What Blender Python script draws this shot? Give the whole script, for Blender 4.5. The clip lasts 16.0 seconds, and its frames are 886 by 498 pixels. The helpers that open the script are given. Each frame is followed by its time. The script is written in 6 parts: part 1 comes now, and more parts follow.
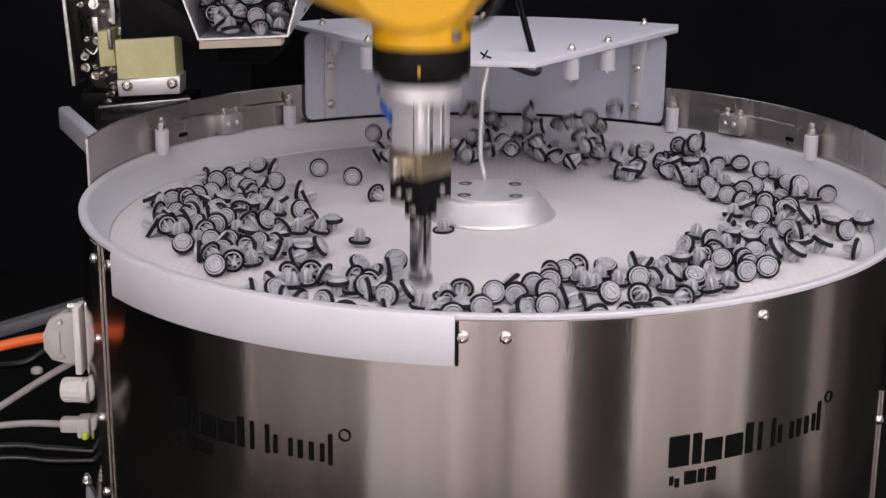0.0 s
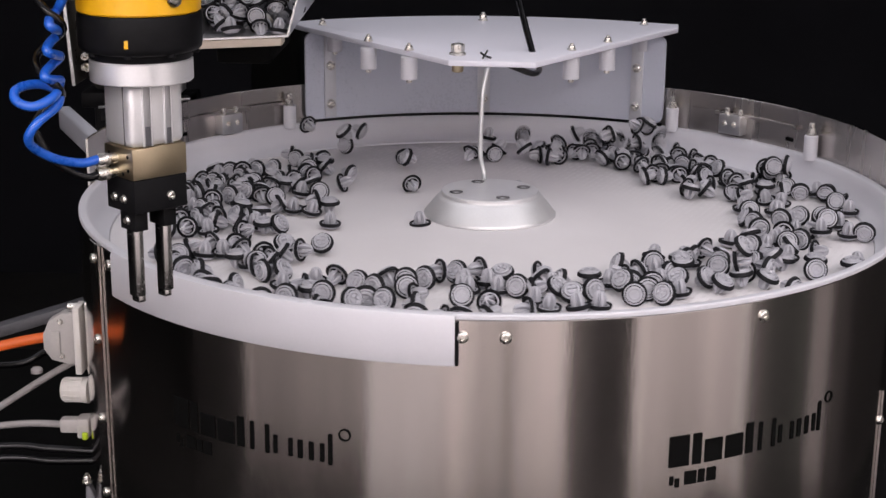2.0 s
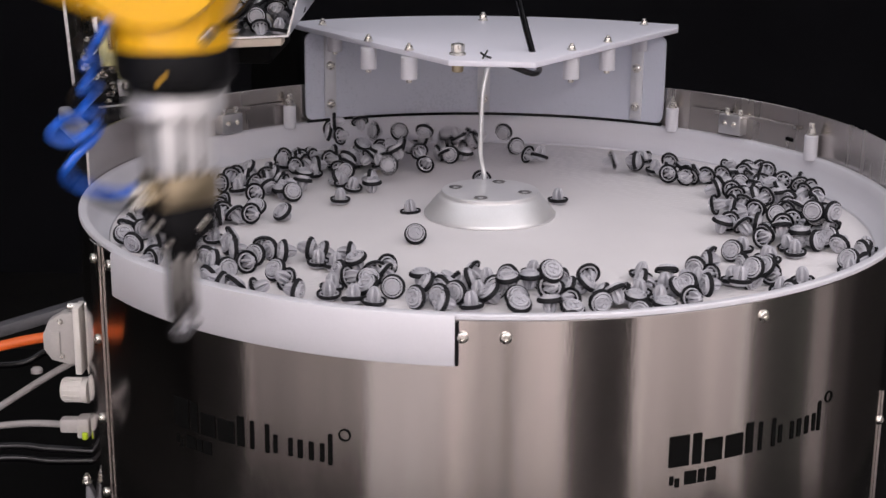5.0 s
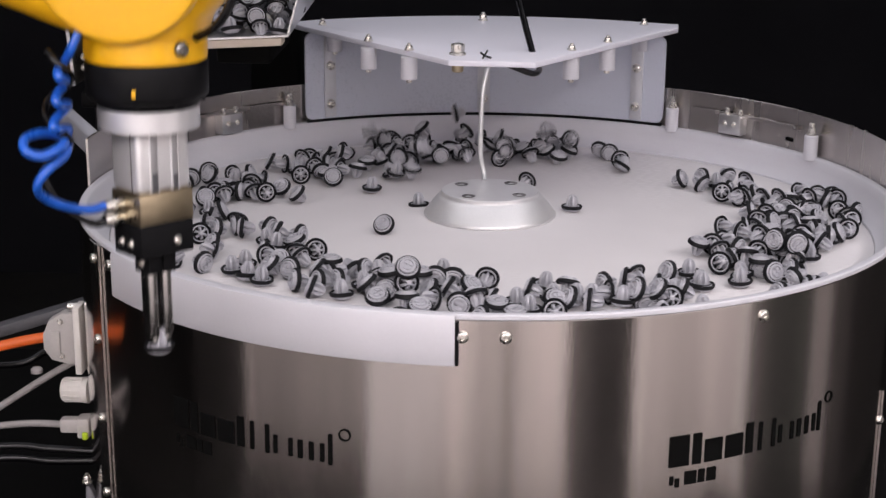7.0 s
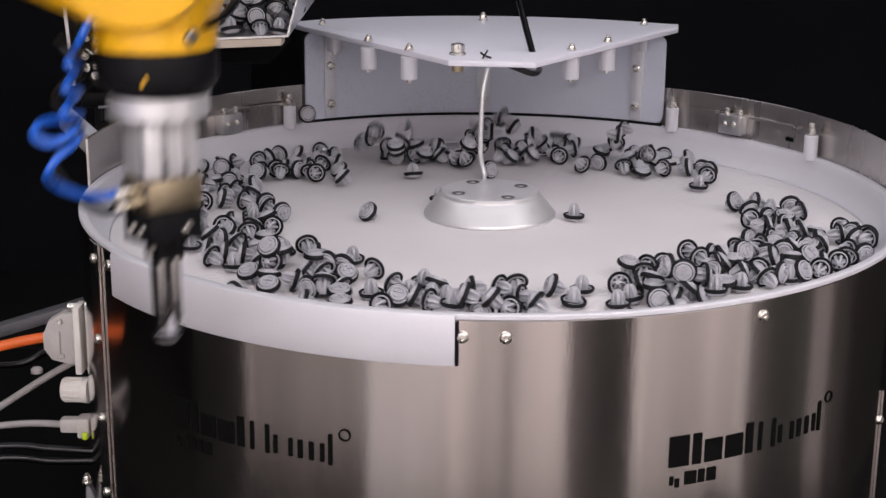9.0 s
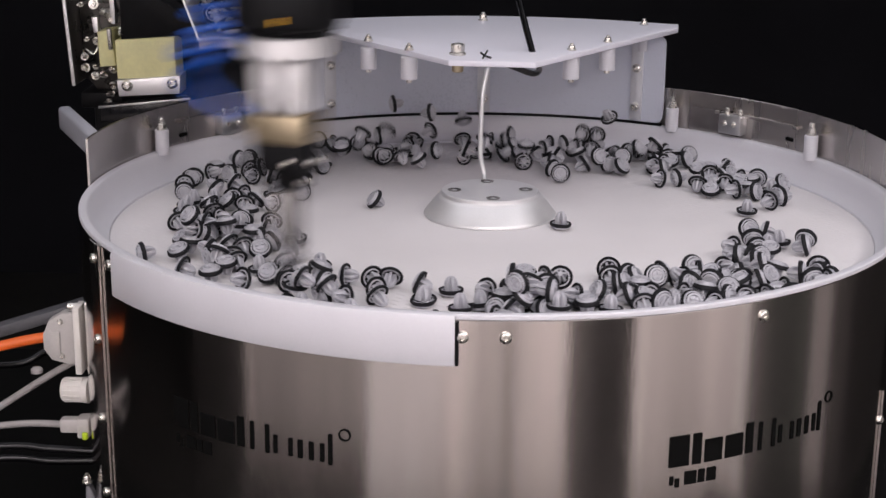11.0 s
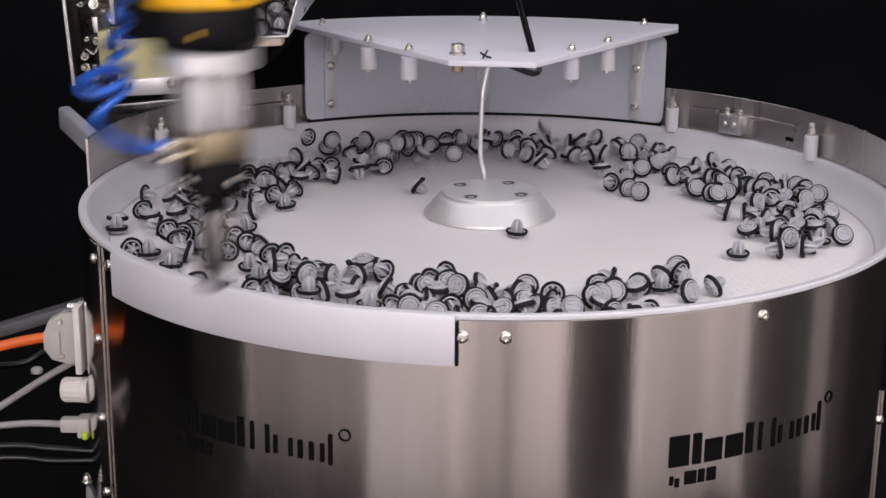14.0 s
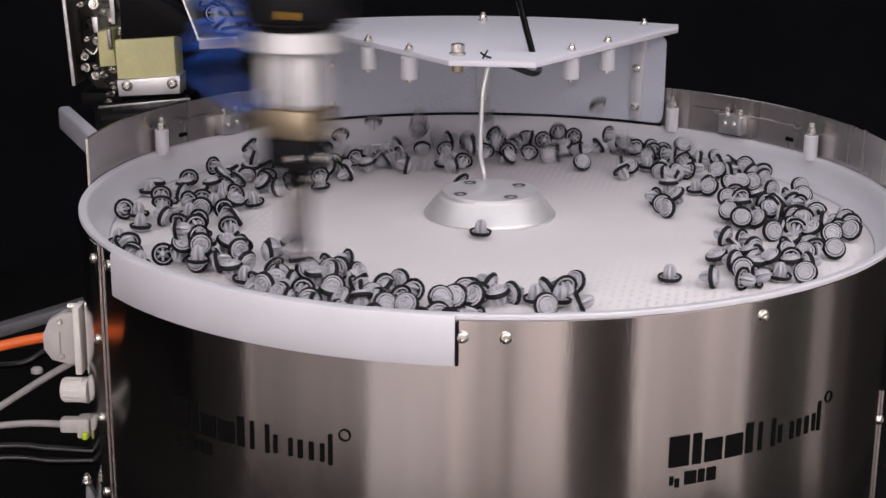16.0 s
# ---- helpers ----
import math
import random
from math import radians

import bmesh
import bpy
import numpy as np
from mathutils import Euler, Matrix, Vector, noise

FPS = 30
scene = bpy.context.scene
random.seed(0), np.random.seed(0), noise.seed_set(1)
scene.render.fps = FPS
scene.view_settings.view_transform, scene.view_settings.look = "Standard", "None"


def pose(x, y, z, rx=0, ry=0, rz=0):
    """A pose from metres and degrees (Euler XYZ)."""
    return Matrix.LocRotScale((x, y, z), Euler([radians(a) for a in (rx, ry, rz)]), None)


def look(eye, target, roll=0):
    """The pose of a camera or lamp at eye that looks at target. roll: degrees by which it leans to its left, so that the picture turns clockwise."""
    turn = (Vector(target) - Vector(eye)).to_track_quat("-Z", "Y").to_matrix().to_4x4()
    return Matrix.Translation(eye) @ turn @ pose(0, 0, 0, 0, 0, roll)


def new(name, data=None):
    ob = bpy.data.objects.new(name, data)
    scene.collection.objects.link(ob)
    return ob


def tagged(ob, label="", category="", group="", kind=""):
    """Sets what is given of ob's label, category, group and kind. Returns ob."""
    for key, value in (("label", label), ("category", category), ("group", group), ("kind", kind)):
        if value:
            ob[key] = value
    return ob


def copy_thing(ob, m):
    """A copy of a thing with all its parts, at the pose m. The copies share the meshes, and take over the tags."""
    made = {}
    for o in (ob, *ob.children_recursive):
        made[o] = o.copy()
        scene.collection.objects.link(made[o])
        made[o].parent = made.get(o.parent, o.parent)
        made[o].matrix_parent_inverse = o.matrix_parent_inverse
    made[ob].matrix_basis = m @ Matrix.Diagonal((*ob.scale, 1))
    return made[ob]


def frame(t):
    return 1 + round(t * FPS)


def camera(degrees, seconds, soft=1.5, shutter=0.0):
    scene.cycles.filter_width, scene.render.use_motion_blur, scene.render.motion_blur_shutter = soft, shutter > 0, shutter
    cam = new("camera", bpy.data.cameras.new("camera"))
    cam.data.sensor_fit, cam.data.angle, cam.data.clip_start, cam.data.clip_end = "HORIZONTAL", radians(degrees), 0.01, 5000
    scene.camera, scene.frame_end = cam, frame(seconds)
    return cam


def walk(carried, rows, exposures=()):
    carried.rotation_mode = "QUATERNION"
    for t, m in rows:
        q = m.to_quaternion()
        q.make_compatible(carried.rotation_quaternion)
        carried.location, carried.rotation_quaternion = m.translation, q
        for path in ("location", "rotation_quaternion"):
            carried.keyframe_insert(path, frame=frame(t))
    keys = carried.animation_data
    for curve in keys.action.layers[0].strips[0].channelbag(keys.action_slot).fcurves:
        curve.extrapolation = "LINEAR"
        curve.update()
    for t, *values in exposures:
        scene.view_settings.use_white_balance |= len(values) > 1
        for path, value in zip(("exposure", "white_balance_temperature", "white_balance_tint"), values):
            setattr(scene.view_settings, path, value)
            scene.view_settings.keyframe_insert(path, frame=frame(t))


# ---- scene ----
cam = camera(32.28, 16.0, soft=1.5, shutter=0.65)
EYE = (0, -1.2066, 0.3164)
YAW, TILT, LEAN = radians(-1.7925), radians(15.838), 0.49
AIM = (EYE[0] + math.sin(YAW) * math.cos(TILT), EYE[1] + math.cos(YAW) * math.cos(TILT), EYE[2] - math.sin(TILT))
walk(cam, [(0.0, look(EYE, AIM, LEAN)), (16.0, look(EYE, AIM, LEAN))])
scene.view_settings.exposure = 0.0

# ---- light: a dim hall, one large ceiling light over the cell, and lamps added further forward ----
world = bpy.data.worlds.new("hall")
scene.world = world
world.use_nodes = True
world.node_tree.nodes["Background"].inputs[0].default_value = (0.9, 0.93, 1.0, 1)
world.node_tree.nodes["Background"].inputs[1].default_value = 0.015


def area(name, eye, target, sx, sy, power, colour):
    data = bpy.data.lights.new(name, "AREA")
    data.shape, data.size, data.size_y, data.energy, data.color = "RECTANGLE", sx, sy, power, colour
    ob = new(name, data)
    ob.matrix_world = look(eye, target)
    return ob


area("ceiling_light", (0.0, 0.30, 1.9), (0.0, 0.30, 0), 3.7, 2.6, 28.5, (0.975, 0.94, 1.0))
# unseen fill added to brighten the front and the space below the cover plate
area("front_light", (0.1, -1.55, 1.25), (0, 0.0, 0.05), 1.8, 0.7, 4.1, (0.955, 0.945, 1.0))
# two unseen lamps added to brighten the panels mirrored in the drum
area("hall_light", (-0.25, -1.5, 0.95), (-0.3, -2.2, -1.0), 2.2, 0.4, 54, (1.0, 0.915, 0.93))
area("hall_light", (1.05, -0.95, 0.95), (1.75, -1.3, -1.0), 1.3, 0.4, 27, (1.0, 0.915, 0.93))

# ---- materials ----


def mat(name, colour, rough=0.5, metal=0.0, vary=0.12, size=60.0, bump=0.0, bump_size=400.0, stretch=(1, 1, 1), transmission=0.0, alpha=1.0, coat=0.0, sss=0.0, rvary=0.08, spec=0.5, brushed=0.0):
    m = bpy.data.materials.new(name)
    m.use_nodes = True
    nt = m.node_tree
    b = nt.nodes["Principled BSDF"]
    n = nt.nodes

    def put(key, value):
        b.inputs[key].default_value = value
    put("Metallic", metal)
    put("Specular IOR Level", spec)
    put("Transmission Weight", transmission)
    put("Alpha", alpha)
    put("Coat Weight", coat)
    if sss:
        put("Subsurface Weight", sss)
        put("Subsurface Radius", (0.006, 0.006, 0.006))
        put("Subsurface Scale", 1.0)
    if brushed:
        # gloss drawn out up and down, as polishing round the drum leaves it
        up = n.new("ShaderNodeCombineXYZ")
        up.inputs[2].default_value = 1.0
        put("Anisotropic", brushed)
        nt.links.new(up.outputs[0], b.inputs["Tangent"])
    co = n.new("ShaderNodeTexCoord")
    mp = n.new("ShaderNodeMapping")
    mp.inputs["Scale"].default_value = stretch
    nt.links.new(co.outputs["Object"], mp.inputs["Vector"])
    big, fine = n.new("ShaderNodeTexNoise"), n.new("ShaderNodeTexNoise")
    big.inputs["Scale"].default_value, fine.inputs["Scale"].default_value = size, bump_size
    big.inputs["Detail"].default_value, fine.inputs["Detail"].default_value = 4, 3
    for t in (big, fine):
        nt.links.new(mp.outputs["Vector"], t.inputs["Vector"])
    both = n.new("ShaderNodeMath")
    both.operation = "MULTIPLY_ADD"
    both.inputs[1].default_value = 0.4
    nt.links.new(fine.outputs["Fac"], both.inputs[0])
    half = n.new("ShaderNodeMath")
    half.operation = "MULTIPLY"
    half.inputs[1].default_value = 0.6
    nt.links.new(big.outputs["Fac"], half.inputs[0])
    nt.links.new(half.outputs[0], both.inputs[2])
    ramp = n.new("ShaderNodeValToRGB")
    lo = [c * (1 - vary) for c in colour]
    hi = [min(1, c * (1 + vary)) for c in colour]
    ramp.color_ramp.elements[0].position, ramp.color_ramp.elements[1].position = 0.32, 0.68
    ramp.color_ramp.elements[0].color, ramp.color_ramp.elements[1].color = (*lo, 1), (*hi, 1)
    nt.links.new(both.outputs[0], ramp.inputs["Fac"])
    nt.links.new(ramp.outputs["Color"], b.inputs["Base Color"])
    rr = n.new("ShaderNodeMapRange")
    rr.inputs["To Min"].default_value, rr.inputs["To Max"].default_value = max(0.03, rough - rvary), min(1, rough + rvary)
    rr.inputs["From Min"].default_value, rr.inputs["From Max"].default_value = 0.3, 0.7
    nt.links.new(both.outputs[0], rr.inputs["Value"])
    nt.links.new(rr.outputs["Result"], b.inputs["Roughness"])
    if bump:
        bp = n.new("ShaderNodeBump")
        bp.inputs["Strength"].default_value, bp.inputs["Distance"].default_value = bump, 0.0006
        nt.links.new(fine.outputs["Fac"], bp.inputs["Height"])
        nt.links.new(bp.outputs["Normal"], b.inputs["Normal"])
    return m


STEEL = mat("brushed_steel", (0.66, 0.61, 0.59), 0.15, 1.0, 0.05, 14, 0.03, 500, (1, 1, 0.12), rvary=0.04, brushed=0.55)
WALL_STEEL = mat("dull_steel", (0.54, 0.51, 0.49), 0.27, 1.0, 0.08, 9, 0.0, 60, (1, 1, 0.1), rvary=0.03, brushed=0.5)
ALU = mat("satin_aluminium", (0.72, 0.72, 0.73), 0.34, 1.0, 0.05, 60, 0.06, 700)
ALU_MATT = mat("blasted_aluminium", (0.66, 0.67, 0.68), 0.5, 0.85, 0.05, 60, 0.1, 900)
SILVER = mat("clear_anodised_aluminium", (0.80, 0.80, 0.82), 0.36, 0.6, 0.04, 60, 0.06, 700)
# two darker tones that paint the shade in the gripper's grooves
ALU_SHADED = mat("shaded_aluminium", (0.42, 0.42, 0.44), 0.4, 0.7, 0.06, 60, 0.05, 700)
GROOVE_SHADE = mat("dark_groove", (0.10, 0.10, 0.11), 0.5, 0.3, 0.2, 100)
HUB = mat("bead_blasted_hub", (0.80, 0.80, 0.81), 0.40, 0.6, 0.04, 60, 0.1, 900)
SCREW = mat("zinc_screw", (0.7, 0.68, 0.64), 0.28, 1.0, 0.1, 300)
DARK_SCREW = mat("dull_screw", (0.30, 0.29, 0.28), 0.3, 1.0, 0.15, 200)
NYLON = mat("white_polyethylene", (0.605, 0.605, 0.65), 0.42, 0.0, 0.025, 25, 0.04, 500, sss=0.15)
PLATE_WHITE = mat("white_acrylic", (0.84, 0.84, 0.93), 0.38, 0.0, 0.012, 6, sss=0.1, rvary=0.02)
DISC = mat("white_rubberised_disc", (0.69, 0.668, 0.68), 0.62, 0.0, 0.035, 18, 0.25, 900)
FROST = mat("frosted_polycarbonate", (0.56, 0.59, 0.68), 0.28, 0.0, 0.03, 4, rvary=0.06)
STRIP = mat("pale_strip", (0.62, 0.63, 0.67), 0.45, 0.3, 0.05, 40)
YELLOW = mat("yellow_robot_paint", (0.85, 0.455, 0.009), 0.38, 0.0, 0.05, 30, 0.05, 300, coat=0.3)
BLACK = mat("black_anodised", (0.008, 0.008, 0.009), 0.45, 0.0, 0.25, 80, 0.05, 500, spec=0.08)
BACK_STEEL = mat("dark_oiled_steel", (0.09, 0.085, 0.08), 0.3, 0.8, 0.3, 60, 0.05, 200)
GLOSS_BLACK = mat("glossy_black_paint", (0.012, 0.012, 0.014), 0.16, 0.0, 0.2, 40, 0.04, 300)
BLACK_RUBBER = mat("black_rubber", (0.004, 0.004, 0.005), 0.2, 0.0, 0.1, 60, rvary=0.02, spec=0.35)
NICKEL = mat("champagne_nickel", (0.50, 0.42, 0.29), 0.36, 1.0, 0.06, 80, 0.05, 700)
BLUE = mat("blue_air_hose", (0.012, 0.10, 0.52), 0.3, 0.0, 0.15, 80, coat=0.3)
CLIP_WHITE = mat("pale_grey_plastic", (0.44, 0.44, 0.48), 0.34, 0.0, 0.1, 150, 0.05, 900)
CLIP_SEAL = mat("dark_seal_foam", (0.005, 0.005, 0.007), 0.6, 0.0, 0.3, 300, spec=0.25)
GREY_PLASTIC = mat("grey_connector_plastic", (0.47, 0.45, 0.44), 0.5, 0.0, 0.06, 80)
WHITE_PLASTIC = mat("white_cap_plastic", (0.74, 0.72, 0.69), 0.45, 0.0, 0.04, 80)
ORANGE = mat("orange_cable_jacket", (0.72, 0.13, 0.02), 0.45, 0.0, 0.08, 80)
PALE_BAR = mat("pale_grey_coated_bar", (0.42, 0.43, 0.48), 0.45, 0.0, 0.08, 40, 0.05, 300)
RAIL = mat("dull_grey_profile", (0.16, 0.16, 0.175), 0.5, 0.3, 0.1, 60)
GREY_CABLE = mat("grey_cable_jacket", (0.30, 0.285, 0.285), 0.5, 0.0, 0.08, 80)
YELLOW_PALE = mat("pale_yellow_spring_block", (0.74, 0.71, 0.38), 0.55, 0.0, 0.08, 60, 0.05, 300)
BEIGE = mat("beige_bar", (0.58, 0.50, 0.42), 0.55, 0.0, 0.06, 60)
CURTAIN = mat("black_hall_wall", (0.0140, 0.0140, 0.0165), 0.9, 0.0, 0.3, 3, spec=0.1)
DARK_FLOOR = mat("dark_floor_paint", (0.012, 0.011, 0.010), 0.7, 0.0, 0.3, 5)
TABLE = mat("black_table_top", (0.005, 0.005, 0.005), 0.9, 0.0, 0.2, 20, spec=0.08)
INK = mat("black_cut_out", (0.004, 0.004, 0.004), 0.8, 0.0, 0.2, 100, spec=0.05)
GREEN_TAB = mat("lime_latch_plastic", (0.45, 0.62, 0.02), 0.5, 0.0, 0.05, 100)

# ---- building helpers ----


def part(name, bm, material, parent=None, label="", at=None, smooth=40):
    me = bpy.data.meshes.new(name)
    bm.normal_update()
    for f in bm.faces:
        f.smooth = True
    for e in bm.edges:
        e.smooth = len(e.link_faces) != 2 or e.calc_face_angle() < radians(smooth)
    bm.to_mesh(me)
    bm.free()
    me.materials.append(material)
    ob = new(name, me)
    if parent:
        ob.parent = parent
    if at is not None:
        ob.matrix_basis = at
    if label:
        ob["label"] = label
    return ob


def thing(name, label, category, at=None, group="", kind=""):
    ob = new(name)
    ob.empty_display_size = 0.02
    if at is not None:
        ob.matrix_basis = at
    return tagged(ob, label, category, group, kind)


def box(bm, x0, x1, y0, y1, z0, z1, bevel=0.0, m=None, segs=2):
    r = bmesh.ops.create_cube(bm, size=1.0)
    vs = r["verts"]
    bmesh.ops.transform(bm, matrix=Matrix.LocRotScale(((x0 + x1) / 2, (y0 + y1) / 2, (z0 + z1) / 2), None, (x1 - x0, y1 - y0, z1 - z0)), verts=vs)
    if bevel:
        es = list({e for v in vs for e in v.link_edges})
        out = bmesh.ops.bevel(bm, geom=es, offset=bevel, segments=segs, affect="EDGES", profile=0.5)
        vs = list({v for f in out["faces"] for v in f.verts} | {v for v in vs if v.is_valid})
    if m is not None:
        bmesh.ops.transform(bm, matrix=m, verts=vs)
    return bm


def lathe(bm, profile, n=48, a0=0.0, a1=360.0, m=None):
    """Turns a profile of (radius, height) about z; an arc under 360 degrees gets closed ends where the profile is closed."""
    full = abs(a1 - a0) >= 359.9
    cols = n if full else n + 1
    grid = []
    for i in range(cols):
        a = radians(a0 + (a1 - a0) * i / n)
        grid.append([bm.verts.new((r * math.cos(a), r * math.sin(a), z)) for r, z in profile])
    made = [v for c in grid for v in c]
    for i in range(n):
        p, q = grid[i], grid[(i + 1) % cols]
        for j in range(len(profile) - 1):
            bm.faces.new((p[j], q[j], q[j + 1], p[j + 1]))
    if not full and profile[0] == profile[-1]:
        bm.faces.new(list(reversed(grid[0][:-1])))
        bm.faces.new(grid[-1][:-1])
    if profile[0] == profile[-1] or profile[0][0] < 1e-6 or profile[-1][0] < 1e-6:
        bmesh.ops.remove_doubles(bm, verts=made, dist=1e-6)
    bmesh.ops.recalc_face_normals(bm, faces=bm.faces)
    made = [v for v in made if v.is_valid]
    if m is not None:
        bmesh.ops.transform(bm, matrix=m, verts=made)
    return bm


def shell(r0, r1, z0, z1, e=0.0006):
    """A closed rectangular profile with slightly broken corners."""
    return [(r0 + e, z0), (r1 - e, z0), (r1, z0 + e), (r1, z1 - e), (r1 - e, z1), (r0 + e, z1), (r0, z1 - e), (r0, z0 + e), (r0 + e, z0)]


def rod(r, z0, z1, e=0.0004):
    return [(0, z0), (r - e, z0), (r, z0 + e), (r, z1 - e), (r - e, z1), (0, z1)]


def prism(bm, outline, z0, z1, bevel=0.0):
    lo = [bm.verts.new((x, y, z0)) for x, y in outline]
    hi = [bm.verts.new((x, y, z1)) for x, y in outline]
    k = len(outline)
    fs = [bm.faces.new(list(reversed(lo))), bm.faces.new(hi)]
    for i in range(k):
        fs.append(bm.faces.new((lo[i], lo[(i + 1) % k], hi[(i + 1) % k], hi[i])))
    bmesh.ops.recalc_face_normals(bm, faces=fs)
    if bevel:
        es = list({e for f in fs[:2] for e in f.edges})
        bmesh.ops.bevel(bm, geom=es, offset=bevel, segments=2, affect="EDGES", profile=0.5)
    return bm


def smooth_line(points, steps=8):
    """A smooth run of points through the given ones."""
    p = [Vector(q) for q in points]
    p = [p[0] * 2 - p[1]] + p + [p[-1] * 2 - p[-2]]
    out = []
    for i in range(1, len(p) - 2):
        for k in range(steps):
            t = k / steps
            a, b, c, d = p[i - 1:i + 3]
            out.append(0.5 * (2 * b + (c - a) * t + (2 * a - 5 * b + 4 * c - d) * t * t + (3 * b - a - 3 * c + d) * t ** 3))
    return out + [p[-2]]


def tube(bm, line, r, n=10):
    rings = []
    side = Vector((0.31, 0.17, 0.93))
    for i, c in enumerate(line):
        d = (line[min(i + 1, len(line) - 1)] - line[max(i - 1, 0)]).normalized()
        side = (side - d * side.dot(d)).normalized()
        up = d.cross(side)
        rings.append([bm.verts.new(c + r * (math.cos(2 * math.pi * k / n) * side + math.sin(2 * math.pi * k / n) * up)) for k in range(n)])
    for a, b in zip(rings, rings[1:]):
        for k in range(n):
            bm.faces.new((a[k], a[(k + 1) % n], b[(k + 1) % n], b[k]))
    bm.faces.new(list(reversed(rings[0])))
    bm.faces.new(rings[-1])
    bmesh.ops.recalc_face_normals(bm, faces=bm.faces)
    return bm


def on_ring(radius, degrees, z):
    """A pose on the drum's skin: its z axis points outwards, its y axis up."""
    a = radians(degrees)
    out = Vector((math.cos(a), math.sin(a), 0))
    along = Vector((-math.sin(a), math.cos(a), 0))
    m = Matrix((along, Vector((0, 0, 1)), out)).transposed().to_4x4()
    return Matrix.Translation((radius * out.x, radius * out.y, z)) @ m


def screw_mesh(r=0.004, h=0.0024):
    """A button-head socket screw, its foot at z = 0."""
    bm = bmesh.new()
    lathe(bm, [(0, 0), (r, 0), (r, h * 0.35), (r * 0.85, h * 0.8), (r * 0.6, h), (r * 0.42, h), (r * 0.36, h * 0.4), (0, h * 0.4)], 16)
    return bm


def bolt_mesh(r=0.0042, h=0.006):
    """A hexagon head on a washer, its foot at z = 0."""
    bm = bmesh.new()
    lathe(bm, rod(r * 1.35, 0, 0.0012, 0.0002), 18)
    lathe(bm, [(0, 0.0012), (r, 0.0012), (r, h - 0.0008), (r * 0.85, h), (0, h)], 6)
    lathe(bm, rod(r * 0.55, h, h + 0.002, 0.0003), 12)
    return bm


# ---- the hall ----
def hall():
    bm = bmesh.new()
    box(bm, -3.6, 3.6, -4.2, 3.2, -1.06, -1.0)
    tagged(part("floor", bm, DARK_FLOOR), "dark painted hall floor under the machine", "floor", kind="structure")
    bm = bmesh.new()
    box(bm, -3.6, 3.6, -4.2, 3.2, 2.4, 2.46)
    tagged(part("ceiling", bm, CURTAIN), "black unlit hall ceiling", "ceiling", kind="structure")
    for name, b in (("wall_north", (-3.6, 3.6, 3.1, 3.2)), ("wall_south", (-3.6, 3.6, -4.2, -4.1)), ("wall_west", (-3.7, -3.6, -4.2, 3.2)), ("wall_east", (3.6, 3.7, -4.2, 3.2))):
        bm = bmesh.new()
        box(bm, *b, -1.0, 2.4)
        tagged(part(name, bm, CURTAIN), "black unlit wall of the hall", "wall", kind="structure")
    # unseen panels added before the machine, toned to put bands into its steel skin
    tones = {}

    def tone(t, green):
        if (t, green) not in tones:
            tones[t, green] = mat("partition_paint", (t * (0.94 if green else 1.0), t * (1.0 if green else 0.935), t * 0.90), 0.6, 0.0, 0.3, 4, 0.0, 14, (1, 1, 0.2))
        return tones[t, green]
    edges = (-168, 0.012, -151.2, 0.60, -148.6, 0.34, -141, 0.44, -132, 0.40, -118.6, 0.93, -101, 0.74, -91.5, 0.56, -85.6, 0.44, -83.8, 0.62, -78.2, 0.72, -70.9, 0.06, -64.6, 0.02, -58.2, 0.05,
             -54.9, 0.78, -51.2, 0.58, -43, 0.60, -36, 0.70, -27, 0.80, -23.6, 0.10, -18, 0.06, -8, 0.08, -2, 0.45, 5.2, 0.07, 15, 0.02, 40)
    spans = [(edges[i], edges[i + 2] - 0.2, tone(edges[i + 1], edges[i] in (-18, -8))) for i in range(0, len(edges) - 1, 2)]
    # low dark strip added so the left bands darken towards the bottom
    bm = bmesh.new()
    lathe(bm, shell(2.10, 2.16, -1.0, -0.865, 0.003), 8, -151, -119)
    tagged(part("wall_plinth", bm, tone(0.012, False)), "unseen dark strip added to darken the foot of the reflected bands", "wall", kind="structure")
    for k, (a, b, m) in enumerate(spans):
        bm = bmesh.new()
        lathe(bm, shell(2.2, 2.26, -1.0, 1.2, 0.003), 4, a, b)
        tagged(part("wall_partition_%d" % (k + 1), bm, m), "unseen panel toned for the reflection bands in the drum's steel", "wall", kind="structure")


hall()


# ---- the table under the machine ----
def table():
    t = thing("machine_table", "black table that carries the round feeder", "table")
    bm = bmesh.new()
    box(bm, -0.75, 0.75, -0.62, 0.75, -0.42, -0.39, 0.004)
    part("tabletop", bm, TABLE, t)
    for x in (-0.68, 0.68):
        for y in (-0.55, 0.68):
            bm = bmesh.new()
            box(bm, x - 0.03, x + 0.03, y - 0.03, y + 0.03, -1.0, -0.42, 0.003)
            part("leg", bm, BLACK, t)


table()

# ---- the drum ----
R_OUT = 0.325


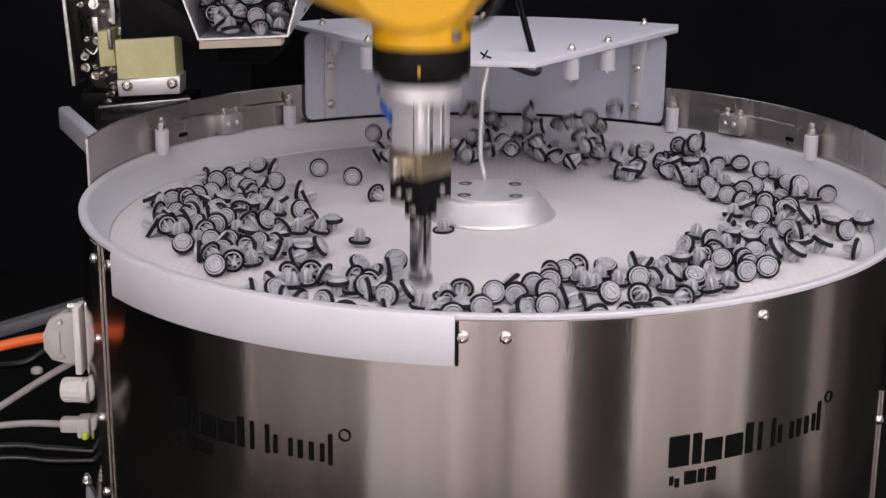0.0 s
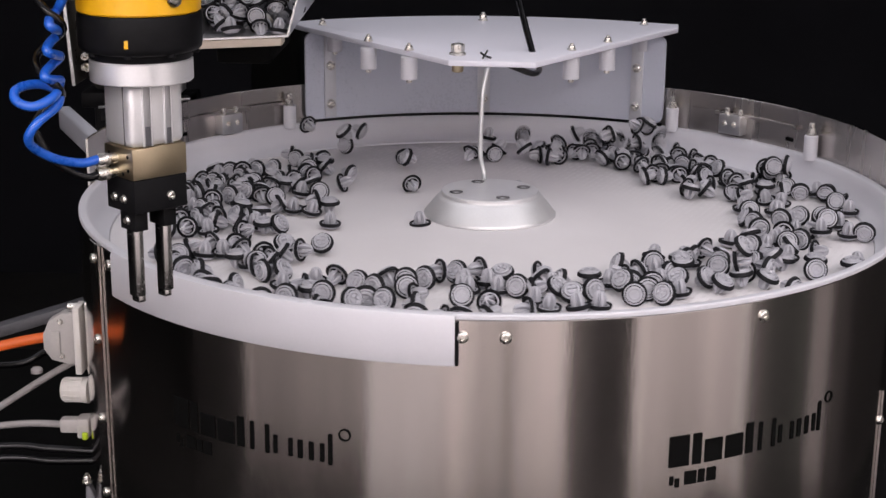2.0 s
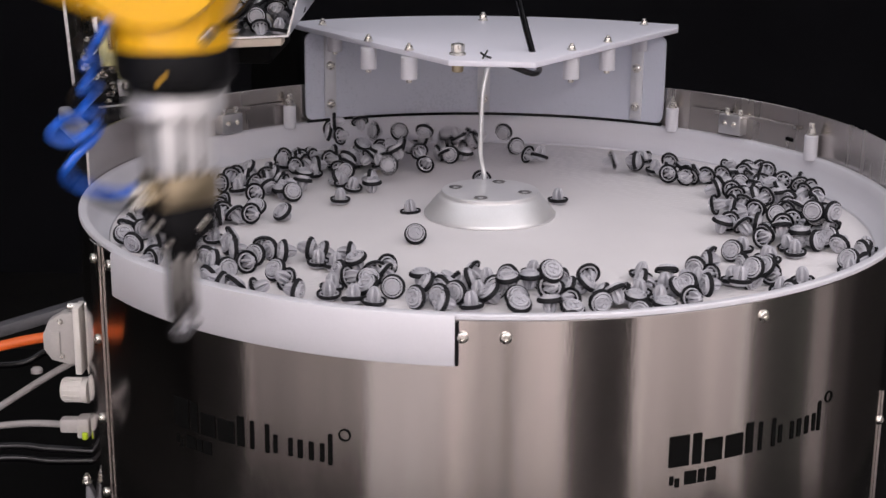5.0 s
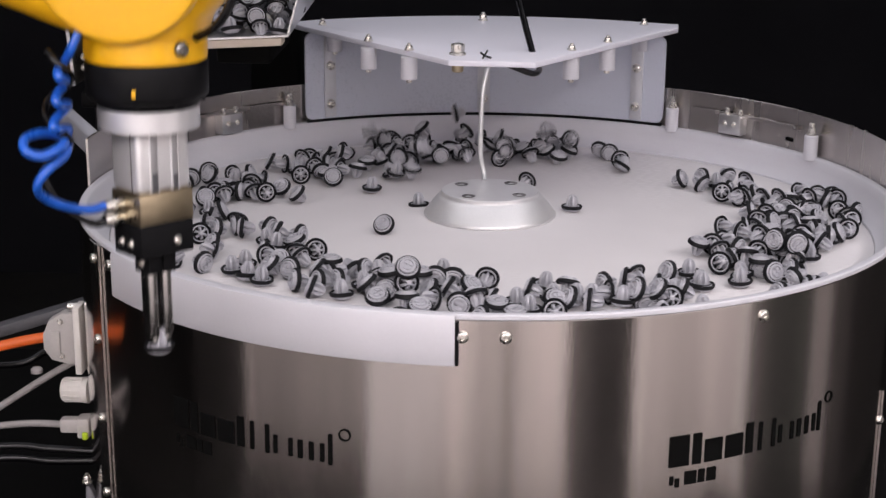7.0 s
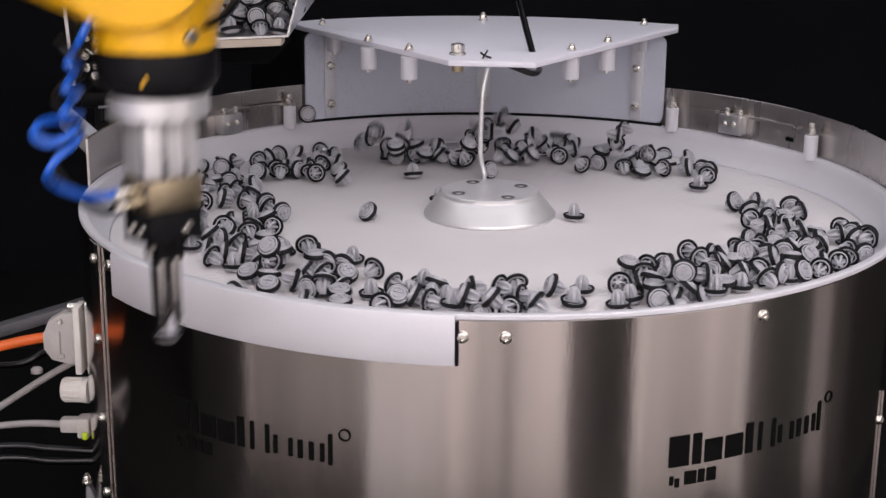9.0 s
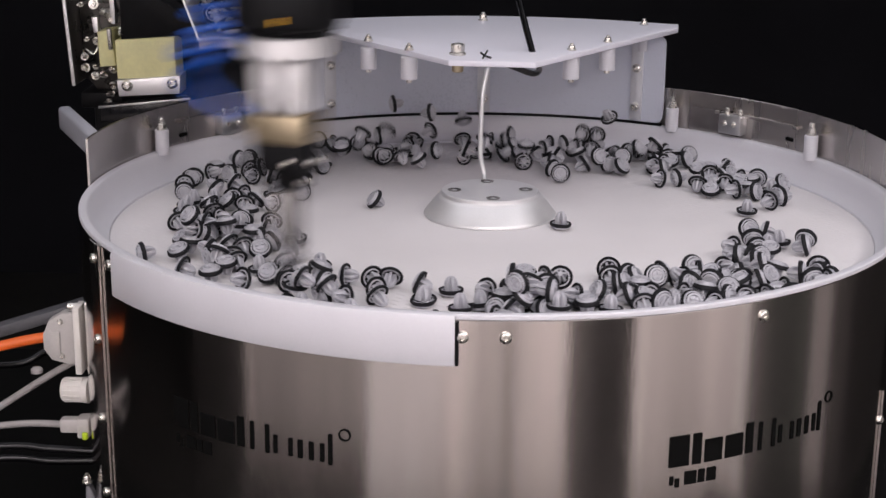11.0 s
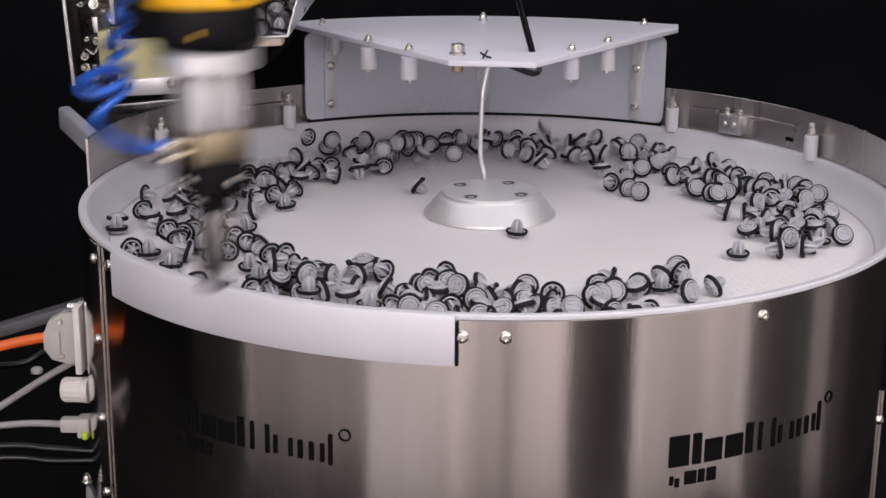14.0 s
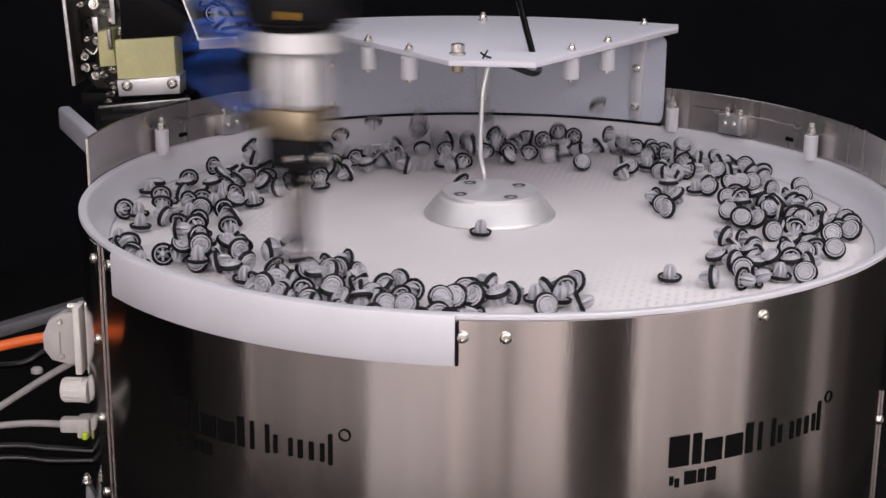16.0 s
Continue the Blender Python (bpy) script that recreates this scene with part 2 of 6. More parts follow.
def logo(parent, start):
    """A cut-out word mark as plain dark shapes: heavy blocks, then thin ones, a ring, and a small row below."""
    def block(name, a, b, z0, z1):
        bm = bmesh.new()
        n = max(2, int((b - a) / 0.6))
        lathe(bm, shell(R_OUT - 0.001, R_OUT + 0.0007, z0, z1, 0.0002), n, a, b)
        part(name, bm, INK, parent)
    at = start
    for w, gap, z0, z1 in ((2.5, .5, -.0822, -.0612), (1.1, .5, -.0822, -.0612), (2.3, .5, -.0822, -.0665), (2.4, .5, -.0822, -.0665), (1.0, .9, -.0822, -.0612)):
        block("logo_block", at, at + w, z0, z1)
        at += w + gap
    for w, gap, z0, z1 in ((.5, 1.6, -.0822, -.0625), (.5, .6, -.0822, -.0625), (.5, 1.5, -.081, -.0685), (.5, .7, -.081, -.0685), (.6, .8, -.081, -.0685), (.6, .8, -.081, -.0685), (.5, .5, -.081, -.0685), (.5, .9, -.0822, -.0612)):
        block("logo_bar", at, at + w, z0, z1)
        at += w + gap
    bm = bmesh.new()
    lathe(bm, shell(0.0032, 0.0042, -0.001, 0.0007, 0.0001), 20)
    part("logo_ring", bm, INK, parent, at=on_ring(R_OUT, at + 0.6, -0.0605))
    at = start + 0.2
    for w, gap, z0, z1 in ((.45, .25, -.0945, -.0885), (.5, .7, -.0965, -.0905), (1.5, .3, -.0955, -.0865), (.8, .3, -.0955, -.0865), (1.2, .3, -.0955, -.0865)):
        block("logo_block", at, at + w, z0, z1)
        at += w + gap


def drum():
    d = thing("feeder_drum", "brushed stainless steel drum of a round part feeder", "machine")
    bm = bmesh.new()
    lathe(bm, shell(0.3225, R_OUT, -0.39, 0.0215), 150, -147.6, 210.6)
    part("skin", bm, STEEL, d)
    bm = bmesh.new()
    lathe(bm, shell(0.3255, 0.3272, -0.389, 0.0212, 0.0003), 4, -151.5, -147.7)
    part("seam_strip", bm, WALL_STEEL, d, "dark steel strip along the seam")
    bm = bmesh.new()
    lathe(bm, shell(0.3252, 0.3268, -0.389, -0.085, 0.0003), 2, -27.66, -27.5)
    part("seam_strip", bm, WALL_STEEL, d, "bright steel strip along the seam")
    # raised back wall
    bm = bmesh.new()
    lathe(bm, shell(0.3256, 0.3275, 0.0, 0.0622, 0.0004), 90, -1.0, 180.5)
    part("back_wall", bm, WALL_STEEL, d, "raised dull steel back wall")
    for a0, a1 in ((128.5, 151.0), (31, 53)):
        bm = bmesh.new()
        lathe(bm, shell(0.3215, 0.3255, 0.0445, 0.0478, 0.0003), 14, a0, a1)
        part("ledge", bm, WALL_STEEL, d)
    # black plates on the wall stand in for the shade inside the slots
    for a, z in ((150.0, 0.0325), (33.0, 0.0335)):
        bm = bmesh.new()
        box(bm, -0.005, 0.005, -0.0018, 0.0018, -0.001, 0.0012, 0.0008)
        part("slot", bm, INK, d, "dark slot", at=on_ring(0.3255, a, z) @ pose(0, 0, 0, 0, 180, 0))
    # white wall ring with a sloping inside
    bm = bmesh.new()
    lathe(bm, [(0.3027, -0.004), (0.3030, 0.0010), (0.3032, 0.0014), (0.309, 0.0034), (0.3135, 0.009), (0.3165, 0.017), (0.3182, 0.0235), (0.3192, 0.0247), (0.3205, 0.025),
               (0.3242, 0.025), (0.3250, 0.0243), (0.3250, 0.0218), (0.3222, 0.0212), (0.3222, -0.004), (0.3027, -0.004)], 200)
    part("wall_ring", bm, NYLON, d, "white plastic wall ring")
    # outer guard over the cut-away front
    bm = bmesh.new()
    lathe(bm, [(0.3253, -0.0075), (0.3285, -0.0075), (0.3290, -0.0068), (0.3290, 0.022), (0.3280, 0.0247), (0.3268, 0.0252), (0.3253, 0.0252), (0.3253, -0.0075)], 60, -142.6, -93.5)
    part("front_guard", bm, NYLON, d, "white plastic guard over the front cut-out")
    bm = bmesh.new()
    lathe(bm, shell(0.3253, 0.3270, -0.0078, 0.0205, 0.0002), 2, -93.45, -93.1)
    part("guard_edge", bm, BLACK, d, "dark edge strip of the guard")
    # posts, blocks, screws
    for x, y in ((-0.2944, 0.124), (-0.1954, 0.2507), (0.176, 0.266), (0.2869, 0.1419)):
        a = math.degrees(math.atan2(y, x))
        base = Matrix.Translation((0.3178 * math.cos(radians(a)), 0.3178 * math.sin(radians(a)), 0.0225))
        bm = bmesh.new()
        lathe(bm, rod(0.0062, 0, 0.0225, 0.0006), 24, m=base)
        p = part("post", bm, NYLON, d, "white plastic standoff post")
        bm = bmesh.new()
        lathe(bm, rod(0.0046, 0.0226, 0.0245, 0.0002), 18, m=base)
        lathe(bm, rod(0.0038, 0.0245, 0.0285, 0.0004), 6, m=base)
        lathe(bm, rod(0.0026, 0.0285, 0.0335, 0.0004), 14, m=base)
        part("bolt", bm, SCREW, p)
    for a, z in ((140.4, 0.0355), (44.6, 0.0375)):
        m = on_ring(0.3255, a, z) @ pose(0, 0, 0, 0, 180, 0)
        bm = bmesh.new()
        box(bm, -0.0125, 0.0125, -0.009, 0.009, 0, 0.011, 0.0008)
        p = part("clamp_block", bm, ALU, d, "aluminium clamp block", at=m)
        for x in (-0.0055, 0.0055):
            part("screw", screw_mesh(0.0026, 0.0018), SCREW, p, at=pose(x, 0.001, 0.011))
        for x in (-0.0065, 0.0085):
            bm = bmesh.new()
            lathe(bm, rod(0.0022, 0, 0.006, 0.0006), 14)
            part("stud", bm, SCREW, p, at=pose(x, 0.009, 0.006, -90, 0, 0))
    for a, z in ((-92.7, 0.0105), (-88.06, 0.0107), (-57.3, 0.011), (-27.5, -0.108), (-144.9, 0.011), (-152, -0.16)):
        part("screw", screw_mesh(), SCREW, d, at=on_ring(R_OUT, a, z))
    for z in (0.0097, -0.0511, -0.1126, -0.1718):
        part("screw", screw_mesh(0.0036), SCREW, d, at=on_ring(0.3272, -149.6, z))
    logo(d, -130.3)
    logo(d, -69.0)
    # base of the well under the disc
    bm = bmesh.new()
    lathe(bm, rod(0.3220, -0.02, -0.008), 96)
    part("well_floor", bm, BLACK, d)


drum()


def disc():
    """The turning disc with its faint pebbled rows."""
    d = thing("feeder_disc", "off-white rubber-faced turning feeder disc with fine ribs", "disc")
    bm = bmesh.new()
    lathe(bm, [(0, -0.005), (0.3015, -0.005), (0.3025, -0.0045), (0.3025, -0.0004), (0.302, 0.0), (0.125, 0.0), (0.060, 0.0043), (0, 0.0043)], 128)
    part("disc_body", bm, DISC, d)
    rib = bmesh.new()
    rng = random.Random(4)
    for i in range(-48, 49):
        x = i * 0.0062
        half = math.sqrt(max(0.0, 0.296 ** 2 - x * x))
        for side in (-1, 1):
            lo = math.sqrt(max(0.0, 0.124 ** 2 - x * x))
            y = lo + rng.uniform(0, 0.006)
            while y < half - 0.008:
                e = min(half, y + rng.uniform(0.005, 0.009))
                vs = [rib.verts.new((x + dx, side * yy, zz)) for yy in (y, e) for dx, zz in ((-0.0024, -0.00002), (0.0, 0.00002), (0.0024, -0.00002))]
                rib.faces.new((vs[0], vs[1], vs[4], vs[3]))
                rib.faces.new((vs[1], vs[2], vs[5], vs[4]))
                y += rng.uniform(0.0095, 0.0150)
    rib.normal_update()
    for f in rib.faces:
        if f.normal.z < 0:
            f.normal_flip()
    tagged(part("ribs", rib, DISC, d), kind="stuff")
    # hub
    bm = bmesh.new()
    lathe(bm, [(0, 0.0043), (0.0528, 0.0043), (0.0534, 0.0048), (0.0534, 0.0064), (0.0524, 0.0076), (0.0432, 0.0192), (0.0415, 0.0204), (0.0399, 0.0210), (0.0395, 0.0216), (0.0395, 0.0238), (0.0389, 0.0245), (0, 0.0245)], 72)
    h = part("hub", bm, HUB, d, "turned aluminium hub cone")
    for k in range(4):
        a = radians(45 + 90 * k)
        bm = bmesh.new()
        lathe(bm, [(0.0048, 0.0), (0.0056, 0.0006), (0.0050, 0.0007), (0.0026, 0.00025), (0.0022, 0.0), (0, 0.0)], 18)
        part("hub_screw", bm, DARK_SCREW, h, "countersunk screw", at=pose(0.0290 * math.cos(a), 0.0290 * math.sin(a), 0.0244))
    return d


feeder_disc = disc()


# ---- shield and cover at the back ----
def shield():
    s = thing("back_shield", "curved frosted plastic shield standing on the back wall", "shield")
    a0, a1, z0, z1, rc = 58.6, 124.4, 0.0275, 0.1125, 1.35
    bm = bmesh.new()
    zs = 10
    ends = [rc * (1 - math.cos(k * math.pi / 16)) for k in range(9)]
    spread = [a0 + e for e in ends] + [a0 + rc + (a1 - a0 - 2 * rc) * k / 40 for k in range(1, 40)] + [a1 - e for e in reversed(ends)]
    cols = []
    for a in spread:
        near = min(a - a0, a1 - a)
        cut = 0.0
        if near < rc:
            cut = (1 - math.sqrt(max(0, 1 - ((rc - near) / rc) ** 2))) * 0.0075
        col = []
        for r in (0.3200, 0.3224):
            col.append([bm.verts.new((r * math.cos(radians(a)), r * math.sin(radians(a)), z0 + cut + (z1 - z0 - 2 * cut) * j / zs)) for j in range(zs + 1)])
        cols.append(col)
    for p, q in zip(cols, cols[1:]):
        for j in range(zs):
            bm.faces.new((p[0][j], q[0][j], q[0][j + 1], p[0][j + 1]))
            bm.faces.new((p[1][j], p[1][j + 1], q[1][j + 1], q[1][j]))
        for j in (0, zs):
            bm.faces.new((p[0][j], q[0][j], q[1][j], p[1][j]))
    for c in (cols[0], cols[-1]):
        for j in range(zs):
            bm.faces.new((c[0][j], c[0][j + 1], c[1][j + 1], c[1][j]))
    bmesh.ops.recalc_face_normals(bm, faces=bm.faces)
    part("sheet", bm, FROST, s)
    bm = bmesh.new()
    lathe(bm, shell(0.3190, 0.3222, 0.0248, 0.0276, 0.0003), 50, 58.8, 124.2)
    part("foot_strip", bm, BLACK_RUBBER, s, "black strip under the sheet")
    for a in (119.8, 91.5, 63.6):
        m = on_ring(0.3199, a, 0.068) @ pose(0, 0, 0, 0, 180, 0)
        bm = bmesh.new()
        box(bm, -0.0062, 0.0062, -0.039, 0.043, 0, 0.0025, 0.0008)
        p = part("bracket", bm, STRIP, s, "pale clamping strip on the sheet", at=m)
        for z in (-0.026, 0.012):
            part("screw", screw_mesh(0.0046, 0.0032), SCREW, p, at=pose(0, z, 0.0025))


shield()


def cover():
    c = thing("cover_plate", "white plastic cover plate held level above the shield", "plate")
    outline = [(-0.036, 0.052), (0.036, 0.047), (0.178, 0.272), (0.181, 0.2975)]
    for i in range(1, 16):
        a = radians(58.6 + (124.6 - 58.6) * i / 16)
        outline.append((0.345 * math.cos(a), 0.345 * math.sin(a)))
    outline += [(-0.1945, 0.280), (-0.190, 0.262)]
    bm = bmesh.new()
    prism(bm, outline, 0.1165, 0.1215, 0.0009)
    part("sheet", bm, PLATE_WHITE, c)
    for x, y in ((-0.1631, 0.2587), (-0.1108, 0.1554), (-0.0716, 0.1036), (0.0684, 0.1162), (0.1032, 0.168), (0.1467, 0.2888)):
        bm = bmesh.new()
        bolt_x, x = x, (-0.1515 if x < -0.15 else x)
        lathe(bm, rod(0.0072, 0.0965, 0.1163, 0.0006), 24, m=pose(x, y, 0))
        p = part("standoff", bm, NYLON, c, "white plastic standoff under the plate")
        bm = bmesh.new()
        lathe(bm, rod(0.0026, 0.0935, 0.0965, 0.0005), 14, m=pose(x, y, 0))
        part("stud", bm, SCREW, p)
        part("bolt", bolt_mesh(0.003, 0.0042), SCREW, c, at=pose(bolt_x, y, 0.1216))
    bm = bmesh.new()
    lathe(bm, rod(0.0072, 0.1216, 0.1235, 0.0003), 20)
    lathe(bm, rod(0.0058, 0.1235, 0.131, 0.0008), 6)
    part("large_nut", bm, SCREW, c, "large bright nut", at=pose(-0.0293, 0.0813, 0))
    bm = bmesh.new()
    lathe(bm, rod(0.005, 0.1070, 0.1164, 0.0008), 12)
    part("large_bolt", bm, NICKEL, c, at=pose(-0.0293, 0.0813, 0))
    part("bolt", bolt_mesh(0.0036, 0.006), SCREW, c, at=pose(-0.0098, 0.3078, 0.1216))
    bm = bmesh.new()
    tube(bm, smooth_line([(-0.010, 0.066, 0.126), (-0.006, 0.064, 0.1235), (-0.001, 0.062, 0.1222)], 5), 0.0009, 8)
    tube(bm, smooth_line([(-0.008, 0.060, 0.122), (-0.006, 0.064, 0.1248), (-0.004, 0.066, 0.128)], 5), 0.0008, 8)
    part("cable_tie", bm, BLACK_RUBBER, c)
    # legs of the plate stand on the drum's back
    for a in (118.5, 64.5):
        bm = bmesh.new()
        lathe(bm, rod(0.004, 0.05, 0.1165, 0.0004), 14, m=pose(0.332 * math.cos(radians(a)), 0.332 * math.sin(radians(a)), 0))
        part("support_rod", bm, ALU, c)


cover()


def cables_at_hub():
    t = tagged(part("sensor_lead", tube(bmesh.new(), smooth_line([(-0.002, 0.058, 0.1165), (-0.0045, 0.052, 0.112), (-0.0075, 0.047, 0.095), (-0.0085, 0.043, 0.070), (-0.0085, 0.040, 0.045), (-0.0055, 0.038, 0.030), (-0.0050, 0.034, 0.0246)], 8), 0.0021, 12), ALU_MATT),
               "thin pale sheathed lead from the cover plate to the hub", "cable")
    bm = bmesh.new()
    tube(bm, smooth_line([(0.016, 0.14, 0.19), (0.021, 0.13, 0.168), (0.028, 0.116, 0.142), (0.0335, 0.1064, 0.1235), (0.036, 0.10, 0.113)], 8), 0.0029, 12)
    tagged(part("black_cable", bm, BLACK_RUBBER), "black cable led down through the white cover plate", "cable")
    bm = bmesh.new()
    tube(bm, smooth_line([(0.036, 0.10, 0.1135), (0.040, 0.085, 0.109), (0.034, 0.068, 0.1085), (0.02, 0.066, 0.1135), (0.012, 0.068, 0.1163)], 8), 0.0025, 12)
    tagged(part("black_cable", bm, BLACK_RUBBER), "black cable looped under the white cover plate", "cable")


cables_at_hub()


# ---- hopper and feeder behind the drum ----
def hopper():
    h = thing("hopper_tray", "bare steel hopper tray half full of pale clips", "hopper")

    bm = bmesh.new()
    a = [Vector(p) for p in ((-0.2602, 0.05, 0.182), (-0.2436, 0.05, 0.1352), (-0.1685, 0.05, 0.1390), (-0.1566, 0.05, 0.182))]
    b = [v + Vector((0, 0.19, 0.008)) for v in a]
    t = 0.0016
    inner = [Vector((t, 0, 0)), Vector((t * 0.8, 0, t)), Vector((-t * 0.8, 0, t)), Vector((-t, 0, 0))]
    rings = []
    for q in (a, b):
        rings.append(([bm.verts.new(v) for v in q], [bm.verts.new(v + d) for v, d in zip(q, inner)]))
    (ao, ai), (bo, bi) = rings
    for i in range(3):
        bm.faces.new((ao[i], ao[i + 1], bo[i + 1], bo[i]))
        bm.faces.new((ai[i + 1], ai[i], bi[i], bi[i + 1]))
        for o, n in ((ao, ai), (bo, bi)):
            bm.faces.new((o[i], n[i], n[i + 1], o[i + 1]))
    for i in (0, 3):
        bm.faces.new((ao[i], bo[i], bi[i], ai[i]))
    bm.faces.new((bi[0], bi[1], bi[2], bi[3]))
    bmesh.ops.recalc_face_normals(bm, faces=bm.faces)
    part("tray", bm, ALU, h)
    bm = bmesh.new()
    prism(bm, [(-0.2429, 0.1345), (-0.1747, 0.1380), (-0.1747, 0.1315), (-0.2429, 0.1278)], -0.075, -0.052, 0.0006)
    bmesh.ops.transform(bm, matrix=pose(0, 0, 0, 90, 0, 0), verts=bm.verts)
    part("lip_bar", bm, BEIGE, h, "beige bar under the tray's mouth")
    bm = bmesh.new()
    box(bm, -0.238, -0.19, 0.10, 0.23, 0.108, 0.1355, 0.004)
    part("vibrator_base", bm, INK, h, "black vibrator base")
    bm = bmesh.new()
    box(bm, -0.25, -0.20, 0.36, 0.42, -0.39, 0.134, 0.004)
    part("stand", bm, INK, h)
    bm = bmesh.new()
    box(bm, -0.24, -0.21, 0.20, 0.38, 0.112, 0.132, 0.003)
    part("arm", bm, INK, h)


hopper()


def slab(bm, outline, y0, y1, bevel=0.0):
    """A flat outline in (x, z), given depth in y."""
    prism(bm, outline, -y1, -y0, bevel)
    bmesh.ops.transform(bm, matrix=pose(0, 0, 0, 90, 0, 0), verts=bm.verts)
    return bm


def feeder_bracket():
    f = thing("feeder_bracket", "steel bracket with a pale yellow spring block beside the drum", "bracket")
    # dark plates, with a separate brighter strip along the side plate's front edge
    sp = part("side_plate", slab(bmesh.new(), [(-0.4000, 0.210), (-0.3912, 0.0706), (-0.3885, 0.0706), (-0.3970, 0.210)], 0.1985, 0.262, 0.0004), BACK_STEEL, f, "narrow steel side plate with a bright edge")
    part("bright_edge", slab(bmesh.new(), [(-0.4002, 0.210), (-0.3914, 0.0702), (-0.3884, 0.0702), (-0.3969, 0.210)], 0.1965, 0.1985, 0.0003), SILVER, sp)
    part("back_plate", slab(bmesh.new(), [(-0.3965, 0.210), (-0.3884, 0.072), (-0.372, 0.050), (-0.352, 0.050), (-0.352, 0.210)], 0.240, 0.246, 0.0006), BACK_STEEL, f, "dark steel plate")
    part("spring_block", slab(bmesh.new(), [(-0.3671, 0.1197), (-0.3538, 0.1214), (-0.3513, 0.0884), (-0.3662, 0.0871)], 0.204, 0.236, 0.0008), YELLOW_PALE, f, "narrow pale yellow block")
    part("spring_block", slab(bmesh.new(), [(-0.3501, 0.1126), (-0.2951, 0.1165), (-0.2940, 0.0791), (-0.3492, 0.0767)], 0.200, 0.236, 0.0010), YELLOW_PALE, f, "pale yellow block")
    p = part("clamp_bar", slab(bmesh.new(), [(-0.3493, 0.0757), (-0.2897, 0.0813), (-0.2903, 0.0642), (-0.3479, 0.0608)], 0.196, 0.226, 0.0010), SILVER, f, "bright clamp bar under the block")
    for x, z in ((-0.3395, 0.0712), (-0.2971, 0.0739)):
        part("screw", screw_mesh(0.0052, 0.004), SCREW, p, at=pose(x, 0.196, z, 90, 0, 0))
    part("foot_plate", slab(bmesh.new(), [(-0.3654, 0.0525), (-0.2798, 0.0617), (-0.2798, 0.0597), (-0.3654, 0.0503)], 0.190, 0.240, 0.0004), GLOSS_BLACK, f)
    part("plate_edge", slab(bmesh.new(), [(-0.3656, 0.0527), (-0.2796, 0.0619), (-0.2796, 0.0600), (-0.3656, 0.0506)], 0.188, 0.190, 0.0003), ALU, f, "bright edge of the foot plate")
    part("under_block", slab(bmesh.new(), [(-0.3650, 0.0502), (-0.2800, 0.0593), (-0.2800, 0.0400), (-0.3660, 0.0360)], 0.194, 0.244, 0.0012), GLOSS_BLACK, f, "glossy black block under the foot plate")
    part("magnet_housing", slab(bmesh.new(), [(-0.3450, 0.1132), (-0.2925, 0.1170), (-0.2760, 0.1085), (-0.2760, 0.130), (-0.3300, 0.166), (-0.3450, 0.166)], 0.203, 0.240, 0.0015), BLACK, f, "black housing above the block")
    for out in ([(-0.3725, 0.1330), (-0.3668, 0.1335), (-0.3665, 0.1190), (-0.3712, 0.1185)], [(-0.3560, 0.175), (-0.3510, 0.175), (-0.3500, 0.1270), (-0.3545, 0.1270)]):
        part("post", slab(bmesh.new(), out, 0.206, 0.216, 0.0010), ALU, f, "bright short post")
    part("strap", slab(bmesh.new(), [(-0.3570, 0.1230), (-0.3535, 0.1235), (-0.3525, 0.1040), (-0.3558, 0.1040)], 0.198, 0.2035, 0.0005), DARK_SCREW, f)
    rng = random.Random(12)
    for x, z, r in ((-0.3712, 0.1445, 0.0042), (-0.3580, 0.1360, 0.0045), (-0.3555, 0.1310, 0.0030), (-0.3700, 0.1105, 0.0034), (-0.3822, 0.0952, 0.0034), (-0.3812, 0.0850, 0.0038), (-0.3732, 0.0772, 0.0036), (-0.3730, 0.0855, 0.0022),
                    (-0.3560, 0.0838, 0.0036), (-0.3570, 0.0692, 0.0030), (-0.3575, 0.0610, 0.0030), (-0.3610, 0.0535, 0.0026), (-0.3470, 0.1210, 0.0026), (-0.3660, 0.0790, 0.0030), (-0.3790, 0.1120, 0.0020), (-0.3830, 0.1440, 0.0022)):
        part("bolt", bolt_mesh(r * 0.85, 0.007), rng.choice([SCREW, SCREW, WALL_STEEL]), f, at=pose(x, 0.2125, z, 90 + rng.uniform(-25, 25), 0, rng.uniform(-40, 40)))
        bm = bmesh.new()
        lathe(bm, rod(r * 0.5, 0, 0.030, 0.0002), 10)
        part("stud", bm, DARK_SCREW, f, at=pose(x, 0.2125, z, -90, 0, 0))
    part("wire", tube(bmesh.new(), smooth_line([(-0.3835, 0.213, 0.099), (-0.3815, 0.210, 0.1035), (-0.3765, 0.208, 0.1010), (-0.3725, 0.208, 0.0985), (-0.3690, 0.210, 0.1040), (-0.3690, 0.214, 0.1100)], 6), 0.0009, 8), SCREW, f, "thin bare wire loop")
    bm = bmesh.new()
    box(bm, -0.41, -0.34, 0.34, 0.41, -0.39, 0.0602, 0.003)
    part("upright", bm, BLACK, f)
    bm = bmesh.new()
    box(bm, -0.39, -0.35, 0.22, 0.36, 0.045, 0.0602, 0.002)
    part("cross_arm", bm, BLACK, f)


feeder_bracket()


